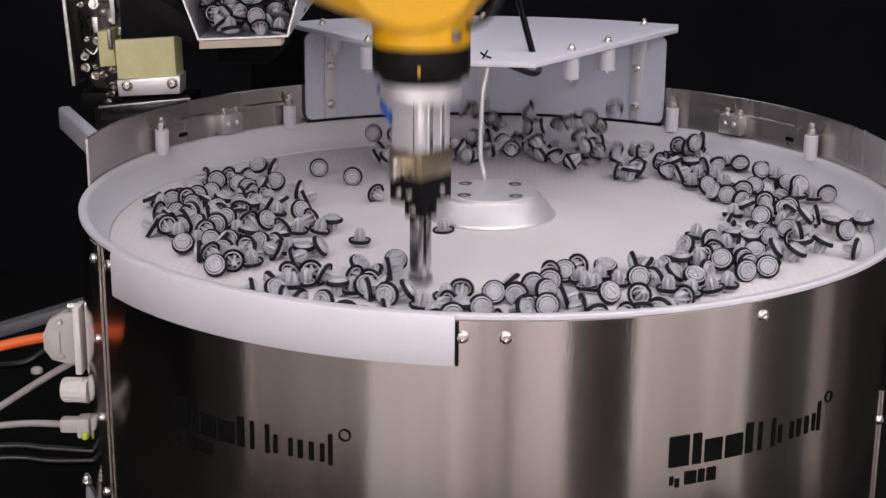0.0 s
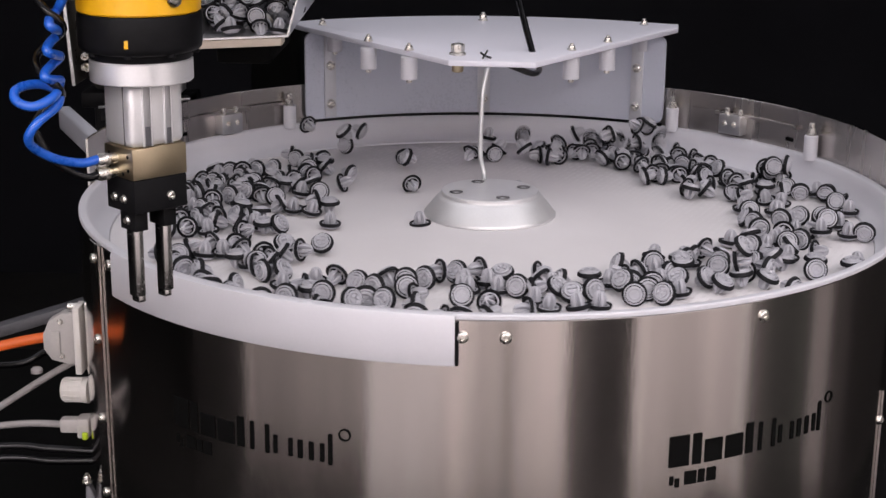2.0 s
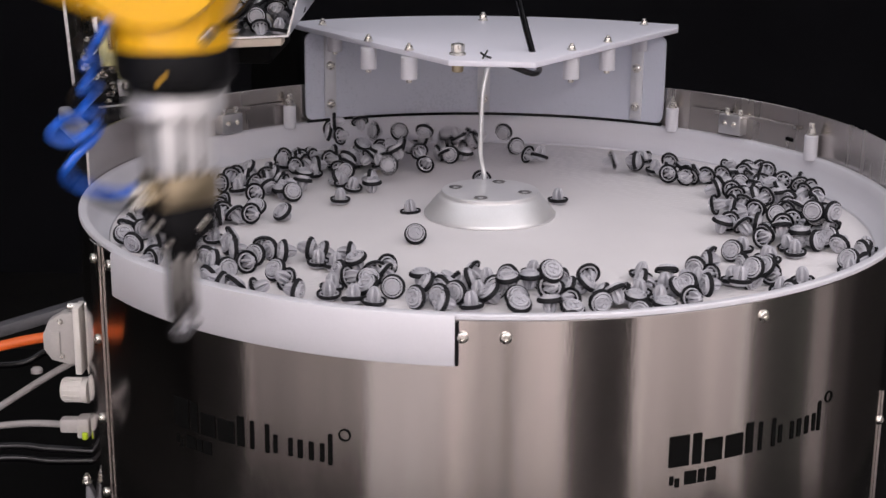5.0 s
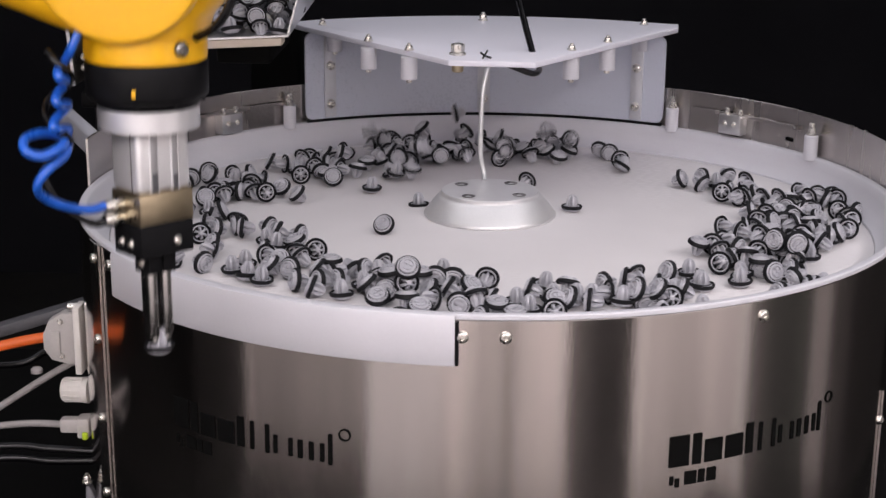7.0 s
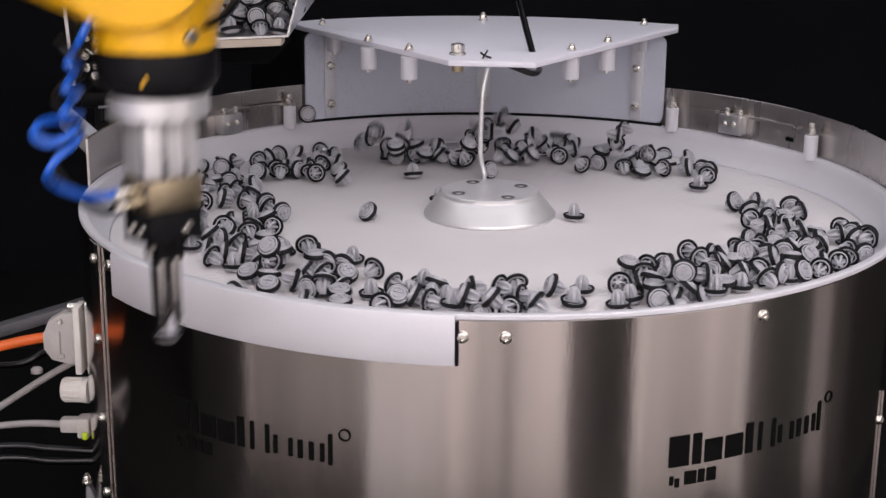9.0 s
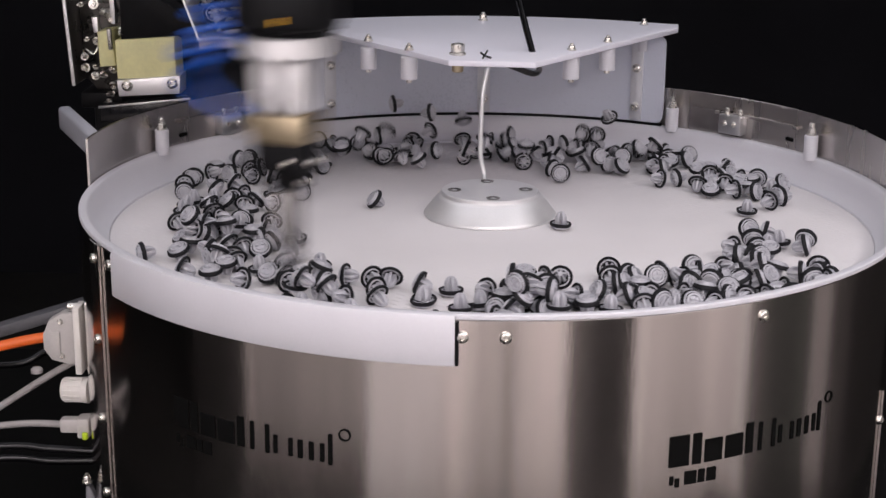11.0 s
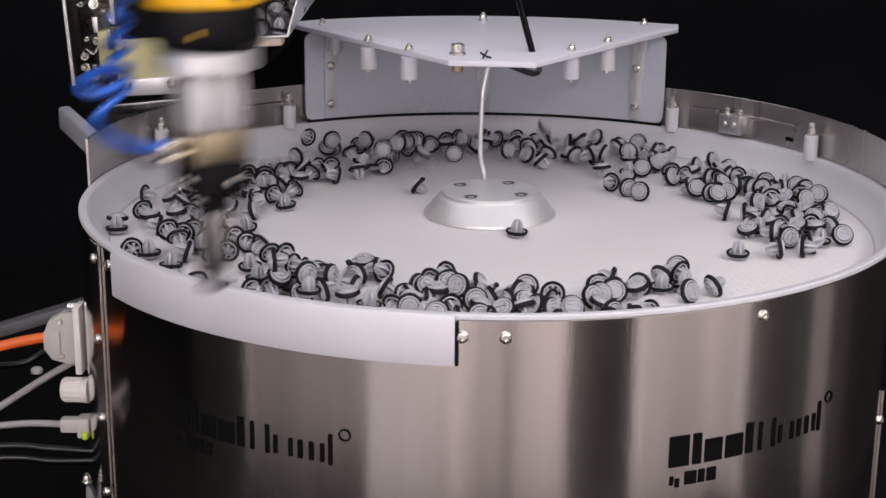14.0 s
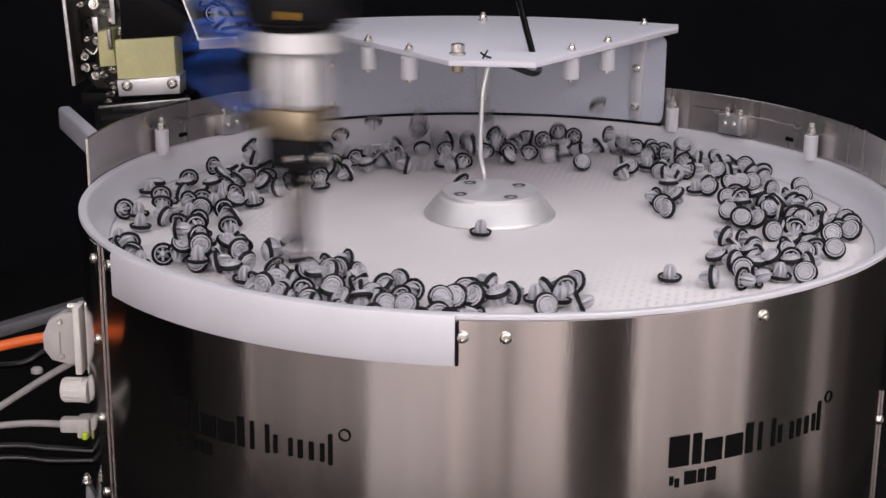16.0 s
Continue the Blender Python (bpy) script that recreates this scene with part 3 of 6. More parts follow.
def side_bar():
    t = thing("aluminium_bar", "grey aluminium bar fixed beside the drum's back wall", "bar")
    bm = bmesh.new()
    a, b = Vector((-0.393, 0.172, 0)), Vector((-0.3285, 0.040, 0))
    d = (b - a)
    m = Matrix.Translation((a + b) / 2 + Vector((0, 0, 0.045))) @ pose(0, 0, 0, 0, 0, math.degrees(math.atan2(d.y, d.x)))
    box(bm, -d.length / 2, d.length / 2, -0.006, 0.006, -0.011, 0.011, 0.0035, m=m, segs=3)
    part("bar", bm, PALE_BAR, t)


side_bar()


# ---- connectors and cables beside the drum ----
def cable(name, pts, r, material, label, n=10):
    return tagged(part(name, tube(bmesh.new(), smooth_line(pts, 8), r, n), material), label, "cable")


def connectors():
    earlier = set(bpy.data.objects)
    c = thing("grey_connector", "grey plastic multi-pin connector plugged into the drum", "connector")
    bm = bmesh.new()
    out = [(-0.341, -0.070), (-0.341, -0.081), (-0.335, -0.090), (-0.322, -0.0935), (-0.316, -0.0935), (-0.316, -0.0525), (-0.326, -0.0525), (-0.336, -0.0585)]
    prism(bm, out, -0.007, 0.007, 0.0014)
    bmesh.ops.transform(bm, matrix=Matrix.Translation((0, -0.1, 0)) @ pose(0, 0, 0, 90, 0, 0), verts=bm.verts)
    part("hood", bm, GREY_PLASTIC, c)
    bm = bmesh.new()
    box(bm, -0.336, -0.327, -0.109, -0.106, -0.087, -0.066, 0.0012)
    part("grip", bm, GREY_PLASTIC, c)
    for z in (-0.0585, -0.0865):
        part("screw", screw_mesh(0.0022), SCREW, c, at=pose(-0.3265, -0.107, z, 90, 0, 0))
    bm = bmesh.new()
    box(bm, -0.3158, -0.3105, -0.112, -0.092, -0.100, -0.046, 0.0012)
    part("flange", bm, WHITE_PLASTIC, c)
    bm = bmesh.new()
    lathe(bm, rod(0.003, 0, 0.012, 0.0004), 12)
    part("jack_screw", bm, SCREW, c, at=pose(-0.322, -0.1, -0.0485, 0, 90, 0))
    k = thing("white_cap", "white plastic screw cap on the drum's side", "cap")
    bm = bmesh.new()
    lathe(bm, [(0, 0), (0.0082, 0), (0.0092, 0.0012), (0.0095, 0.016), (0.0102, 0.0165), (0.0104, 0.021), (0, 0.021)], 28)
    part("cap", bm, WHITE_PLASTIC, k, at=pose(-0.3300, -0.1, -0.1165, 0, 90, 0))
    for i in range(14):
        bm = bmesh.new()
        box(bm, 0.0091, 0.0098, -0.0006, 0.0006, 0.002, 0.0155, 0.0002, m=pose(0, 0, 0, 0, 0, i * 360 / 14))
        part("rib", bm, WHITE_PLASTIC, k, at=pose(-0.3300, -0.1, -0.1165, 0, 90, 0))
    p = thing("network_plug", "grey network plug with a lime latch", "plug")
    bm = bmesh.new()
    box(bm, -0.333, -0.318, -0.105, -0.095, -0.1515, -0.1400, 0.002)
    part("boot", bm, GREY_PLASTIC, p)
    bm = bmesh.new()
    box(bm, -0.319, -0.3095, -0.107, -0.093, -0.1550, -0.1385, 0.0015)
    part("body", bm, GREY_PLASTIC, p)
    bm = bmesh.new()
    box(bm, -0.3145, -0.3100, -0.110, -0.107, -0.1545, -0.1490, 0.0008)
    part("latch", bm, GREEN_TAB, p, "lime latch")
    cable("orange_cable", [(-0.47, -0.12, -0.105), (-0.42, -0.11, -0.0925), (-0.377, -0.1, -0.0820), (-0.345, -0.097, -0.0755), (-0.325, -0.097, -0.0735)], 0.0042, ORANGE, "orange cable running into the connector")
    cable("grey_cable", [(-0.46, -0.12, -0.178), (-0.42, -0.11, -0.155), (-0.3804, -0.1, -0.1320), (-0.345, -0.1, -0.1085), (-0.3195, -0.1, -0.0930)], 0.0028, GREY_CABLE, "pale grey cable rising to the grey connector")
    cable("grey_cable", [(-0.48, -0.12, -0.158), (-0.42, -0.11, -0.150), (-0.3816, -0.1, -0.1480), (-0.355, -0.1, -0.1455), (-0.332, -0.1, -0.1458)], 0.0028, GREY_CABLE, "pale grey network cable running to its plug")
    cable("black_cable", [(-0.50, -0.12, -0.170), (-0.383, -0.1, -0.1655), (-0.345, -0.1, -0.1665), (-0.309, -0.1, -0.168)], 0.0034, BLACK_RUBBER, "glossy black cable running to the drum")
    cable("black_cable", [(-0.50, -0.12, -0.180), (-0.383, -0.1, -0.1755), (-0.345, -0.1, -0.1770), (-0.309, -0.1, -0.176)], 0.0034, BLACK_RUBBER, "glossy black cable running to the drum")
    cable("thin_wire", [(-0.3061, -0.112, -0.0941), (-0.2985, -0.125, -0.1029), (-0.2869, -0.15, -0.1083)], 0.0008, GREY_CABLE, "thin grey wire hanging from the connector", 8)
    cable("black_cable", [(-0.44, -0.02, -0.128), (-0.385, -0.03, -0.122), (-0.36, -0.02, -0.112), (-0.32, -0.02, -0.108)], 0.003, BLACK_RUBBER, "black cable behind the connectors")
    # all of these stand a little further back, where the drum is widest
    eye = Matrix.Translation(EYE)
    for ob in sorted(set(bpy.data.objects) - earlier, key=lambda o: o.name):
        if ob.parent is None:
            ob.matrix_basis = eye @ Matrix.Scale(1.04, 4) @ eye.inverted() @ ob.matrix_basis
    r = thing("frame_rail", "grey aluminium profile rail behind the drum", "rail")
    bm = bmesh.new()
    m = Matrix.Translation((-0.47, 0.30, -0.194)) @ pose(0, 0, 0, 0, -18, 0)
    box(bm, -0.16, 0.10, -0.012, 0.012, -0.006, 0.006, 0.002, m=m)
    part("profile", bm, RAIL, r)
    bm = bmesh.new()
    box(bm, -0.60, -0.57, 0.29, 0.31, -0.39, -0.225, 0.003)
    part("upright", bm, BLACK, r)
    j = thing("foot_bracket", "small grey steel foot bracket on the drum's side", "bracket")
    bm = bmesh.new()
    prism(bm, [(-0.3215, -0.39), (-0.300, -0.39), (-0.3005, -0.215), (-0.3095, -0.192), (-0.3125, -0.192)], -0.004, 0.004, 0.0008)
    bmesh.ops.transform(bm, matrix=Matrix.Translation((0, -0.11, 0)) @ pose(0, 0, 0, 90, 0, 0), verts=bm.verts)
    part("bracket", bm, RAIL, j)
    part("screw", bolt_mesh(0.003, 0.006), SCREW, j, at=pose(-0.311, -0.1145, -0.1885, 0, 0, 0))
    bm = bmesh.new()
    lathe(bm, [(0, 0), (0.0045, 0), (0.0045, 0.003), (0.003, 0.0042), (0, 0.0045)], 14)
    s = tagged(part("cable_clip", bm, GREY_CABLE, None, at=pose(-0.3494, -0.1, -0.1030)), "small pale cable clip beside the drum", "clip")


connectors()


# ---- robot ----
def robot():
    r = thing("robot_arm", "yellow robot wrist with a black flange carrying a gripper", "robot")
    # heights are counted from the middle of the gripper's nickel block
    bm = bmesh.new()
    lathe(bm, [(0, 0.055), (0.0265, 0.055), (0.0275, 0.0560), (0.0280, 0.0590), (0.0310, 0.0598), (0.0324, 0.0612), (0.0328, 0.0635), (0.0328, 0.0785), (0.0322, 0.0795), (0, 0.0795)], 48)
    fl = part("flange", bm, BLACK, r, "black ring flange")
    for k in range(8):
        bm = bmesh.new()
        lathe(bm, rod(0.0022, 0, 0.002, 0.0003), 10)
        part("cap_screw", bm, BLACK, fl, at=pose(0.0292 * math.cos(k * 0.785), 0.0292 * math.sin(k * 0.785), 0.0579))
    bm = bmesh.new()
    box(bm, -0.0010, 0.0010, -0.0003, 0.0003, -0.0021, 0.0021, 0.0001)
    part("mark", bm, YELLOW, fl, "small yellow mark", at=pose(0, -0.0329, 0.066))
    bm = bmesh.new()
    lathe(bm, [(0, 0.0798), (0.0316, 0.0798), (0.0326, 0.0808), (0.0330, 0.095), (0.0335, 0.112), (0, 0.112)], 48)
    part("collar", bm, YELLOW, r)
    # rounded wrist casting, flared towards the forearm
    bm = bmesh.new()
    hull = []
    for x, z, w, d in ((0.0, 0.0935, 0.0325, 0.0325), (-0.003, 0.0965, 0.0370, 0.0335), (-0.011, 0.1040, 0.0480, 0.0350), (-0.018, 0.1120, 0.0625, 0.0370), (-0.028, 0.1240, 0.0800, 0.0390), (-0.040, 0.150, 0.092, 0.041), (-0.07, 0.20, 0.085, 0.042), (-0.12, 0.28, 0.072, 0.042), (-0.19, 0.38, 0.062, 0.042)):
        hull.append([bm.verts.new((x + w * math.copysign(abs(math.cos(a)) ** 0.8, math.cos(a)), d * math.copysign(abs(math.sin(a)) ** 0.8, math.sin(a)), z)) for a in [2 * math.pi * k / 40 for k in range(40)]])
    for p, q in zip(hull, hull[1:]):
        for k in range(40):
            bm.faces.new((p[k], p[(k + 1) % 40], q[(k + 1) % 40], q[k]))
    bm.faces.new(list(reversed(hull[0])))
    bm.faces.new(hull[-1])
    bmesh.ops.recalc_face_normals(bm, faces=bm.faces)
    part("forearm", bm, YELLOW, r, smooth=60)
    bm = bmesh.new()
    lathe(bm, [(0, 0), (0.043, 0), (0.0445, 0.0012), (0.0445, 0.008), (0.043, 0.0102), (0.036, 0.0115), (0, 0.0118)], 56, m=pose(-0.004, -0.0285, 0.1370, 90, 0, 0))
    part("joint_cover", bm, YELLOW, r)
    part("plug_screw", screw_mesh(0.0042, 0.003), DARK_SCREW, r, "dark steel plug screw", at=pose(0.0235, -0.0235, 0.0885, 90, 0, 45))
    bm = bmesh.new()
    tube(bm, smooth_line([(0.031, -0.020, 0.094), (0.043, -0.028, 0.101), (0.052, -0.030, 0.115), (0.058, -0.026, 0.14)], 8), 0.0024, 8)
    part("seam_cable", bm, BLACK_RUBBER, r)
    # gripper: turns about the upright axis
    g = new("gripper")
    g.parent = r
    g["label"] = "silver pneumatic two-finger gripper"
    bm = bmesh.new()
    lathe(bm, [(0, 0.0430), (0.0268, 0.0430), (0.0275, 0.0437), (0.0275, 0.0543), (0.0268, 0.055), (0, 0.055)], 48)
    part("adapter_disc", bm, SILVER, g)
    bm = bmesh.new()
    box(bm, -0.0172, 0.0172, -0.0137, 0.0137, 0.0087, 0.043, 0.0042, segs=4)
    part("cylinder_body", bm, SILVER, g)
    # darker panels and near-black ends put the grooves' shade into the colour
    for sy in (-1, 1):
        for x, w, top in ((-0.0070, 0.0026, 0.020), (0.0062, 0.0022, 0.018)):
            y = sy * 0.0137
            bm = bmesh.new()
            box(bm, x - w, x + w, y - 0.0003, y + 0.0003, 0.0095, 0.0425, 0.0001)
            slot = part("groove", bm, ALU_SHADED, g, "sensor groove, its shade given by a darker silver")
            bm = bmesh.new()
            box(bm, x - w * 0.6, x + w * 0.6, y - 0.0005, y + 0.0005, 0.0095, top, 0.0001)
            part("groove_end", bm, GROOVE_SHADE, slot, "near-black patch for the groove's shaded end")
            for side in (-1, 1):
                bm = bmesh.new()
                box(bm, x + side * w - 0.0004, x + side * w + 0.0004, y - 0.0007, y + 0.0007, 0.0092, 0.0428, 0.0002)
                part("groove_lip", bm, SILVER, slot)
    # dark strips paint the shade of the side grooves
    for sx in (-1, 1):
        bm = bmesh.new()
        box(bm, sx * 0.0172 - 0.0003, sx * 0.0172 + 0.0003, -0.0075, -0.0068, 0.010, 0.042, 0.0001)
        part("groove", bm, GROOVE_SHADE, g, "dark strip for a shaded sensor groove")
    bm = bmesh.new()
    box(bm, -0.0262, -0.0238, -0.004, 0.004, 0.0462, 0.0518, 0.0004)
    part("tab", bm, NICKEL, g)
    bm = bmesh.new()
    box(bm, -0.0172, 0.0172, -0.0137, 0.0137, -0.0085, 0.0086, 0.0006)
    nb = part("nickel_block", bm, NICKEL, g, "champagne nickel-plated block")
    # black discs on the faces stand in for the shade inside the holes
    for s in (-1, 1):
        for y, z in ((-0.009, 0.004), (0.009, 0.004), (-0.009, -0.0035), (0.009, -0.0035), (-0.004, -0.006)):
            bm = bmesh.new()
            lathe(bm, rod(0.0011, 0, 0.0003, 0.0001), 10)
            part("hole", bm, INK, nb, at=pose(s * 0.01715, y, z, 0, 90 * s, 0))
    bm = bmesh.new()
    box(bm, -0.0170, 0.0170, -0.0135, 0.0135, -0.0270, -0.0086, 0.0008)
    kb = part("jaw_housing", bm, BLACK, g, "black jaw housing")
    for s in (-1, 1):
        for y in (-0.0035, 0.0055):
            part("screw", screw_mesh(0.0026, 0.0018), SCREW, kb, at=pose(s * 0.017, y, -0.020, 0, 90 * s, 0))
    for sy in (-1, 1):
        part("screw", screw_mesh(0.0026, 0.0018), SCREW, kb, at=pose(-0.006 * sy, sy * 0.0135, -0.0195, 90 * -sy if sy < 0 else -90, 0, 0))
    # air fittings and the coiled hose
    for z in (0.002, -0.0055):
        bm = bmesh.new()
        lathe(bm, [(0, 0), (0.0030, 0), (0.0030, 0.005), (0.0038, 0.0052), (0.0038, 0.010), (0.0030, 0.012), (0, 0.012)], 14)
        part("air_fitting", bm, SCREW, g, at=pose(-0.0172, 0.003, z, 0, -90, 0))
    hose = new("hose_bundle")
    hose.parent = g
    hose["label"] = "coiled blue air hose with a black one"
    # the coil in (forward, sideways, up), forward being away from the block's narrow face
    line = [(0.003, 0.0285, 0.002), (0.004, 0.040, 0.001), (0.004, 0.056, 0.004), (0.003, 0.071, 0.009), (0.000, 0.085, 0.0165), (-0.005, 0.0895, 0.0235), (-0.008, 0.083, 0.031),
            (-0.006, 0.066, 0.038), (0.002, 0.0595, 0.0445), (0.008, 0.071, 0.0490), (0.006, 0.090, 0.0480), (-0.002, 0.0960, 0.0430), (-0.010, 0.088, 0.0400), (-0.010, 0.071, 0.0440)]
    for k in range(20):
        up = k / 19
        a = -1.4 + k * 0.95
        line.append((-0.001 + 0.009 * math.cos(a + 1.9), 0.0660 - 0.006 * up + 0.0125 * (1 - 0.25 * up) * math.sin(a), 0.049 + 0.040 * up))
    line += [(0.0, 0.052, 0.096), (-0.002, 0.044, 0.108)]
    line = [(x * 0.8, 0.0285 + (y - 0.0285) * 0.70, z * 0.92 + 0.001) for x, y, z in line]
    bm = bmesh.new()
    tube(bm, smooth_line(line, 6), 0.0025, 10)
    part("air_hose", bm, BLUE, hose)
    line = [(0.003, 0.0285, -0.0055), (0.003, 0.038, -0.006), (0.005, 0.052, -0.001), (0.008, 0.066, 0.008), (0.012, 0.074, 0.022)]
    for k in range(14):
        a = 0.6 - k * 0.9
        line.append((0.004 + 0.010 * math.cos(a), 0.068 - 0.0006 * k + 0.009 * math.sin(a), 0.026 + 0.0048 * k))
    line = [(x * 0.8, 0.0285 + (y - 0.0285) * 0.70, z) for x, y, z in line]
    bm = bmesh.new()
    tube(bm, smooth_line(line, 6), 0.0022, 10)
    part("black_hose", bm, BLACK_RUBBER, hose, "black hose beside the coil")
    # fingers slide along the block's long side
    fingers = []
    for s in (-1, 1):
        bm = bmesh.new()
        box(bm, -0.0030, 0.0030, -0.0040, 0.0040, -0.0765, -0.0380, 0.0008)
        box(bm, -0.0030 if s > 0 else -0.0016, 0.0016 if s > 0 else 0.0030, -0.0036, 0.0036, -0.0800, -0.0760, 0.0006)
        f = part("finger", bm, FINGER, g, "ground steel gripper finger")
        bm = bmesh.new()
        box(bm, -0.0042, 0.0042, -0.0074, 0.0074, -0.0385, -0.0272, 0.0008)
        part("finger_mount", bm, BLACK, f, "black jaw that holds the finger")
        part("finger_screw", screw_mesh(0.0028, 0.0018), SCREW, f, at=pose(0.0042 * s, 0, -0.033, 0, 90 * s, 0))
        fingers.append(f)
    return r, g, fingers, hose


FINGER = mat("dark_ground_steel", (0.50, 0.49, 0.49), 0.22, 1.0, 0.1, 100, 0.04, 600)
robot_arm, gripper, fingers, hoses = robot()


# ---- clips ----
def make_clip():
    """A pale push-in clip: domed cap with a crossed recess, dark foam seal, ribbed prong. Its origin is 5 mm above the cap's face."""
    c = thing("trim_clip", "pale grey plastic clip with dark seal ring, on the disc", "clip", group="clips in the feeder")
    bm = bmesh.new()
    lathe(bm, [(0, -0.0038), (0.0036, -0.0038), (0.0042, -0.0052), (0.0053, -0.0052), (0.0056, -0.0047), (0.0056, -0.0036), (0, -0.0030)], 22)
    lathe(bm, [(0.0062, -0.0030), (0.0063, -0.0042), (0.0069, -0.0041), (0.0072, -0.0037), (0.0072, -0.0030), (0.0062, -0.0030)], 24)
    part("cap", bm, CLIP_WHITE, c)
    bm = bmesh.new()
    for k in range(4):
        arc = [(0.0006 + 0.0026 * math.cos(a), 0.0006 + 0.0026 * math.sin(a)) for a in (0.0, 0.4, 0.785, 1.17, 1.571)]
        pts = [(0.0006, 0.0006)] + arc
        lo = [bm.verts.new((x, y, -0.0053)) for x, y in pts]
        hi = [bm.verts.new((x, y, -0.0042)) for x, y in pts]
        fs = [bm.faces.new(lo)]
        for i in range(len(pts)):
            j = (i + 1) % len(pts)
            fs.append(bm.faces.new((lo[i], hi[i], hi[j], lo[j])))
        bmesh.ops.rotate(bm, verts=lo + hi, cent=(0, 0, 0), matrix=Matrix.Rotation(radians(90 * k + 20), 3, "Z"))
    bmesh.ops.recalc_face_normals(bm, faces=bm.faces)
    part("cross_boss", bm, CLIP_WHITE, c)
    # the seal reaches inward; its black also paints shade into groove and slots
    bm = bmesh.new()
    lathe(bm, [(0.003, -0.0033), (0.0064, -0.0033), (0.0077, -0.0032), (0.0085, -0.0022), (0.0087, -0.0006), (0.0082, -0.0001), (0.0078, -0.0008), (0.0068, -0.0016), (0.003, -0.0016), (0.003, -0.0033)], 24)
    part("seal", bm, CLIP_SEAL, c, "dark foam seal ring")
    bm = bmesh.new()
    lathe(bm, [(0.0055, -0.0018), (0.0065, -0.0018), (0.0066, -0.0009), (0.0061, -0.0006), (0.0056, -0.0008), (0.0055, -0.0018)], 20)
    part("collar", bm, CLIP_WHITE, c)
    # six ribs round a slim core, with open slots between them
    bm = bmesh.new()
    prof = [(0.0044, -0.0016), (0.0046, 0.0004), (0.0049, 0.0020), (0.0045, 0.0043), (0.0034, 0.0068), (0.0019, 0.0082)]
    cols = []
    for k in range(24):
        a = radians(15 * k + (4 if k % 4 < 2 else -4) * (1 if k % 2 else -1))
        deep = k % 4 > 1
        cols.append([bm.verts.new(((0.0015 if deep else r) * math.cos(a), (0.0015 if deep else r) * math.sin(a), z)) for r, z in prof])
    tip = bm.verts.new((0, 0, 0.0086))
    for k in range(24):
        p, q = cols[k], cols[(k + 1) % 24]
        for j in range(len(prof) - 1):
            bm.faces.new((p[j], q[j], q[j + 1], p[j + 1]))
        bm.faces.new((p[-1], q[-1], tip))
    bmesh.ops.recalc_face_normals(bm, faces=bm.faces)
    part("prong", bm, CLIP_WHITE, c)
    for o in c.children:
        o.data.transform(Matrix.Translation((0, 0, 0.0001)) @ Matrix.Diagonal((1.0, 1.0, 1.0, 1)))
    return c


# how far the disc has turned, clockwise from above: seconds, degrees
TURNS = [(0.0, 0.0), (0.5, 6.1), (1.0, 12.0), (1.5, 18.2), (2.0, 24.4), (2.5, 30.5), (3.0, 36.5), (3.5, 42.6), (4.0, 48.8), (6.5, 75.3), (7.0, 80.9), (7.5, 86.8), (8.0, 92.9), (8.5, 99.3), (9.0, 105.5), (11.5, 136.1), (12.0, 142.2), (12.5, 148.2), (13.0, 154.2), (13.5, 160.2), (14.0, 166.1), (14.5, 171.7), (15.0, 177.6), (15.5, 183.7), (16.0, 189.7)]


def turned(t):
    return float(np.interp(t, [a for a, _ in TURNS], [b for _, b in TURNS]))


CLIPS = []
rng = random.Random(7)


def stance(kind, seen_at):
    """A turn of a clip for its way of lying, on the disc as it stands at 0 s."""
    q = Euler((0, 0, radians(rng.uniform(0, 360)))).to_quaternion()
    if kind == "u":
        q = Euler((radians(rng.gauss(0, 5)), radians(rng.gauss(0, 5)), 0)).to_quaternion() @ q
    elif kind == "f":
        q = Euler((radians(rng.gauss(-112, 14)), 0, radians(rng.gauss(0, 26)))).to_quaternion() @ q
    else:
        q = Euler((radians(rng.choice([-75, 78, 95, 130, 165])) + rng.gauss(0, 0.2), 0, radians(rng.choice([-100, -70, 60, 105, 180]) + rng.gauss(0, 20)))).to_quaternion() @ q
    return Euler((0, 0, radians(turned(seen_at)))).to_quaternion() @ q


def riding(rows):
    """Clips that lie still on the disc: millimetres from the axis, degrees, millimetres up, kind."""
    for r, p, z, k in rows:
        s = (r / 1000, p, z / 1000, stance(k, 0))
        CLIPS.append((s, s))


def tossed(rows):
    """Clips that are tossed at the back: their places before and after."""
    for r, p, z, k, r2, p2, z2, k2 in rows:
        CLIPS.append(((r / 1000, p, z / 1000, stance(k, 0)), (r2 / 1000, p2, z2 / 1000, stance(k2, 16))))


riding([(228, -97.3, 6, 'u'), (255, -93.7, 8, 'd'), (256, -91.1, 8, 'f'), (225, -89.0, 8, 'f'), (227, -85.2, 8, 'f'), (205, -81.6, 8, 'f'), (222, -80.1, 8, 'f'), (204, -85.6, 8, 'd'), (180, -72.6, 8, 'f'), (192, -70.5, 6, 'u'), (191, -65.8, 6, 'u'), (180, -62.6, 8, 'd'), (169, -68.1, 8, 'd'), (237, -77.3, 8, 'd'), (253, -81.2, 8, 'f'), (258, -76.3, 8, 'd'), (250, -84.8, 8, 'd'), (235, -69.9, 8, 'f'), (210, -60.2, 8, 'f'), (245, -65.5, 8, 'd'), (195, -54.9, 8, 'd'), (233, -58.0, 6, 'u'), (216, -57.1, 8, 'd'), (230, -51.4, 8, 'd'), (248, -56.3, 6, 'u'), (249, -51.8, 6, 'u'), (249, -48.4, 6, 'u'), (186, -26.3, 8, 'f')])
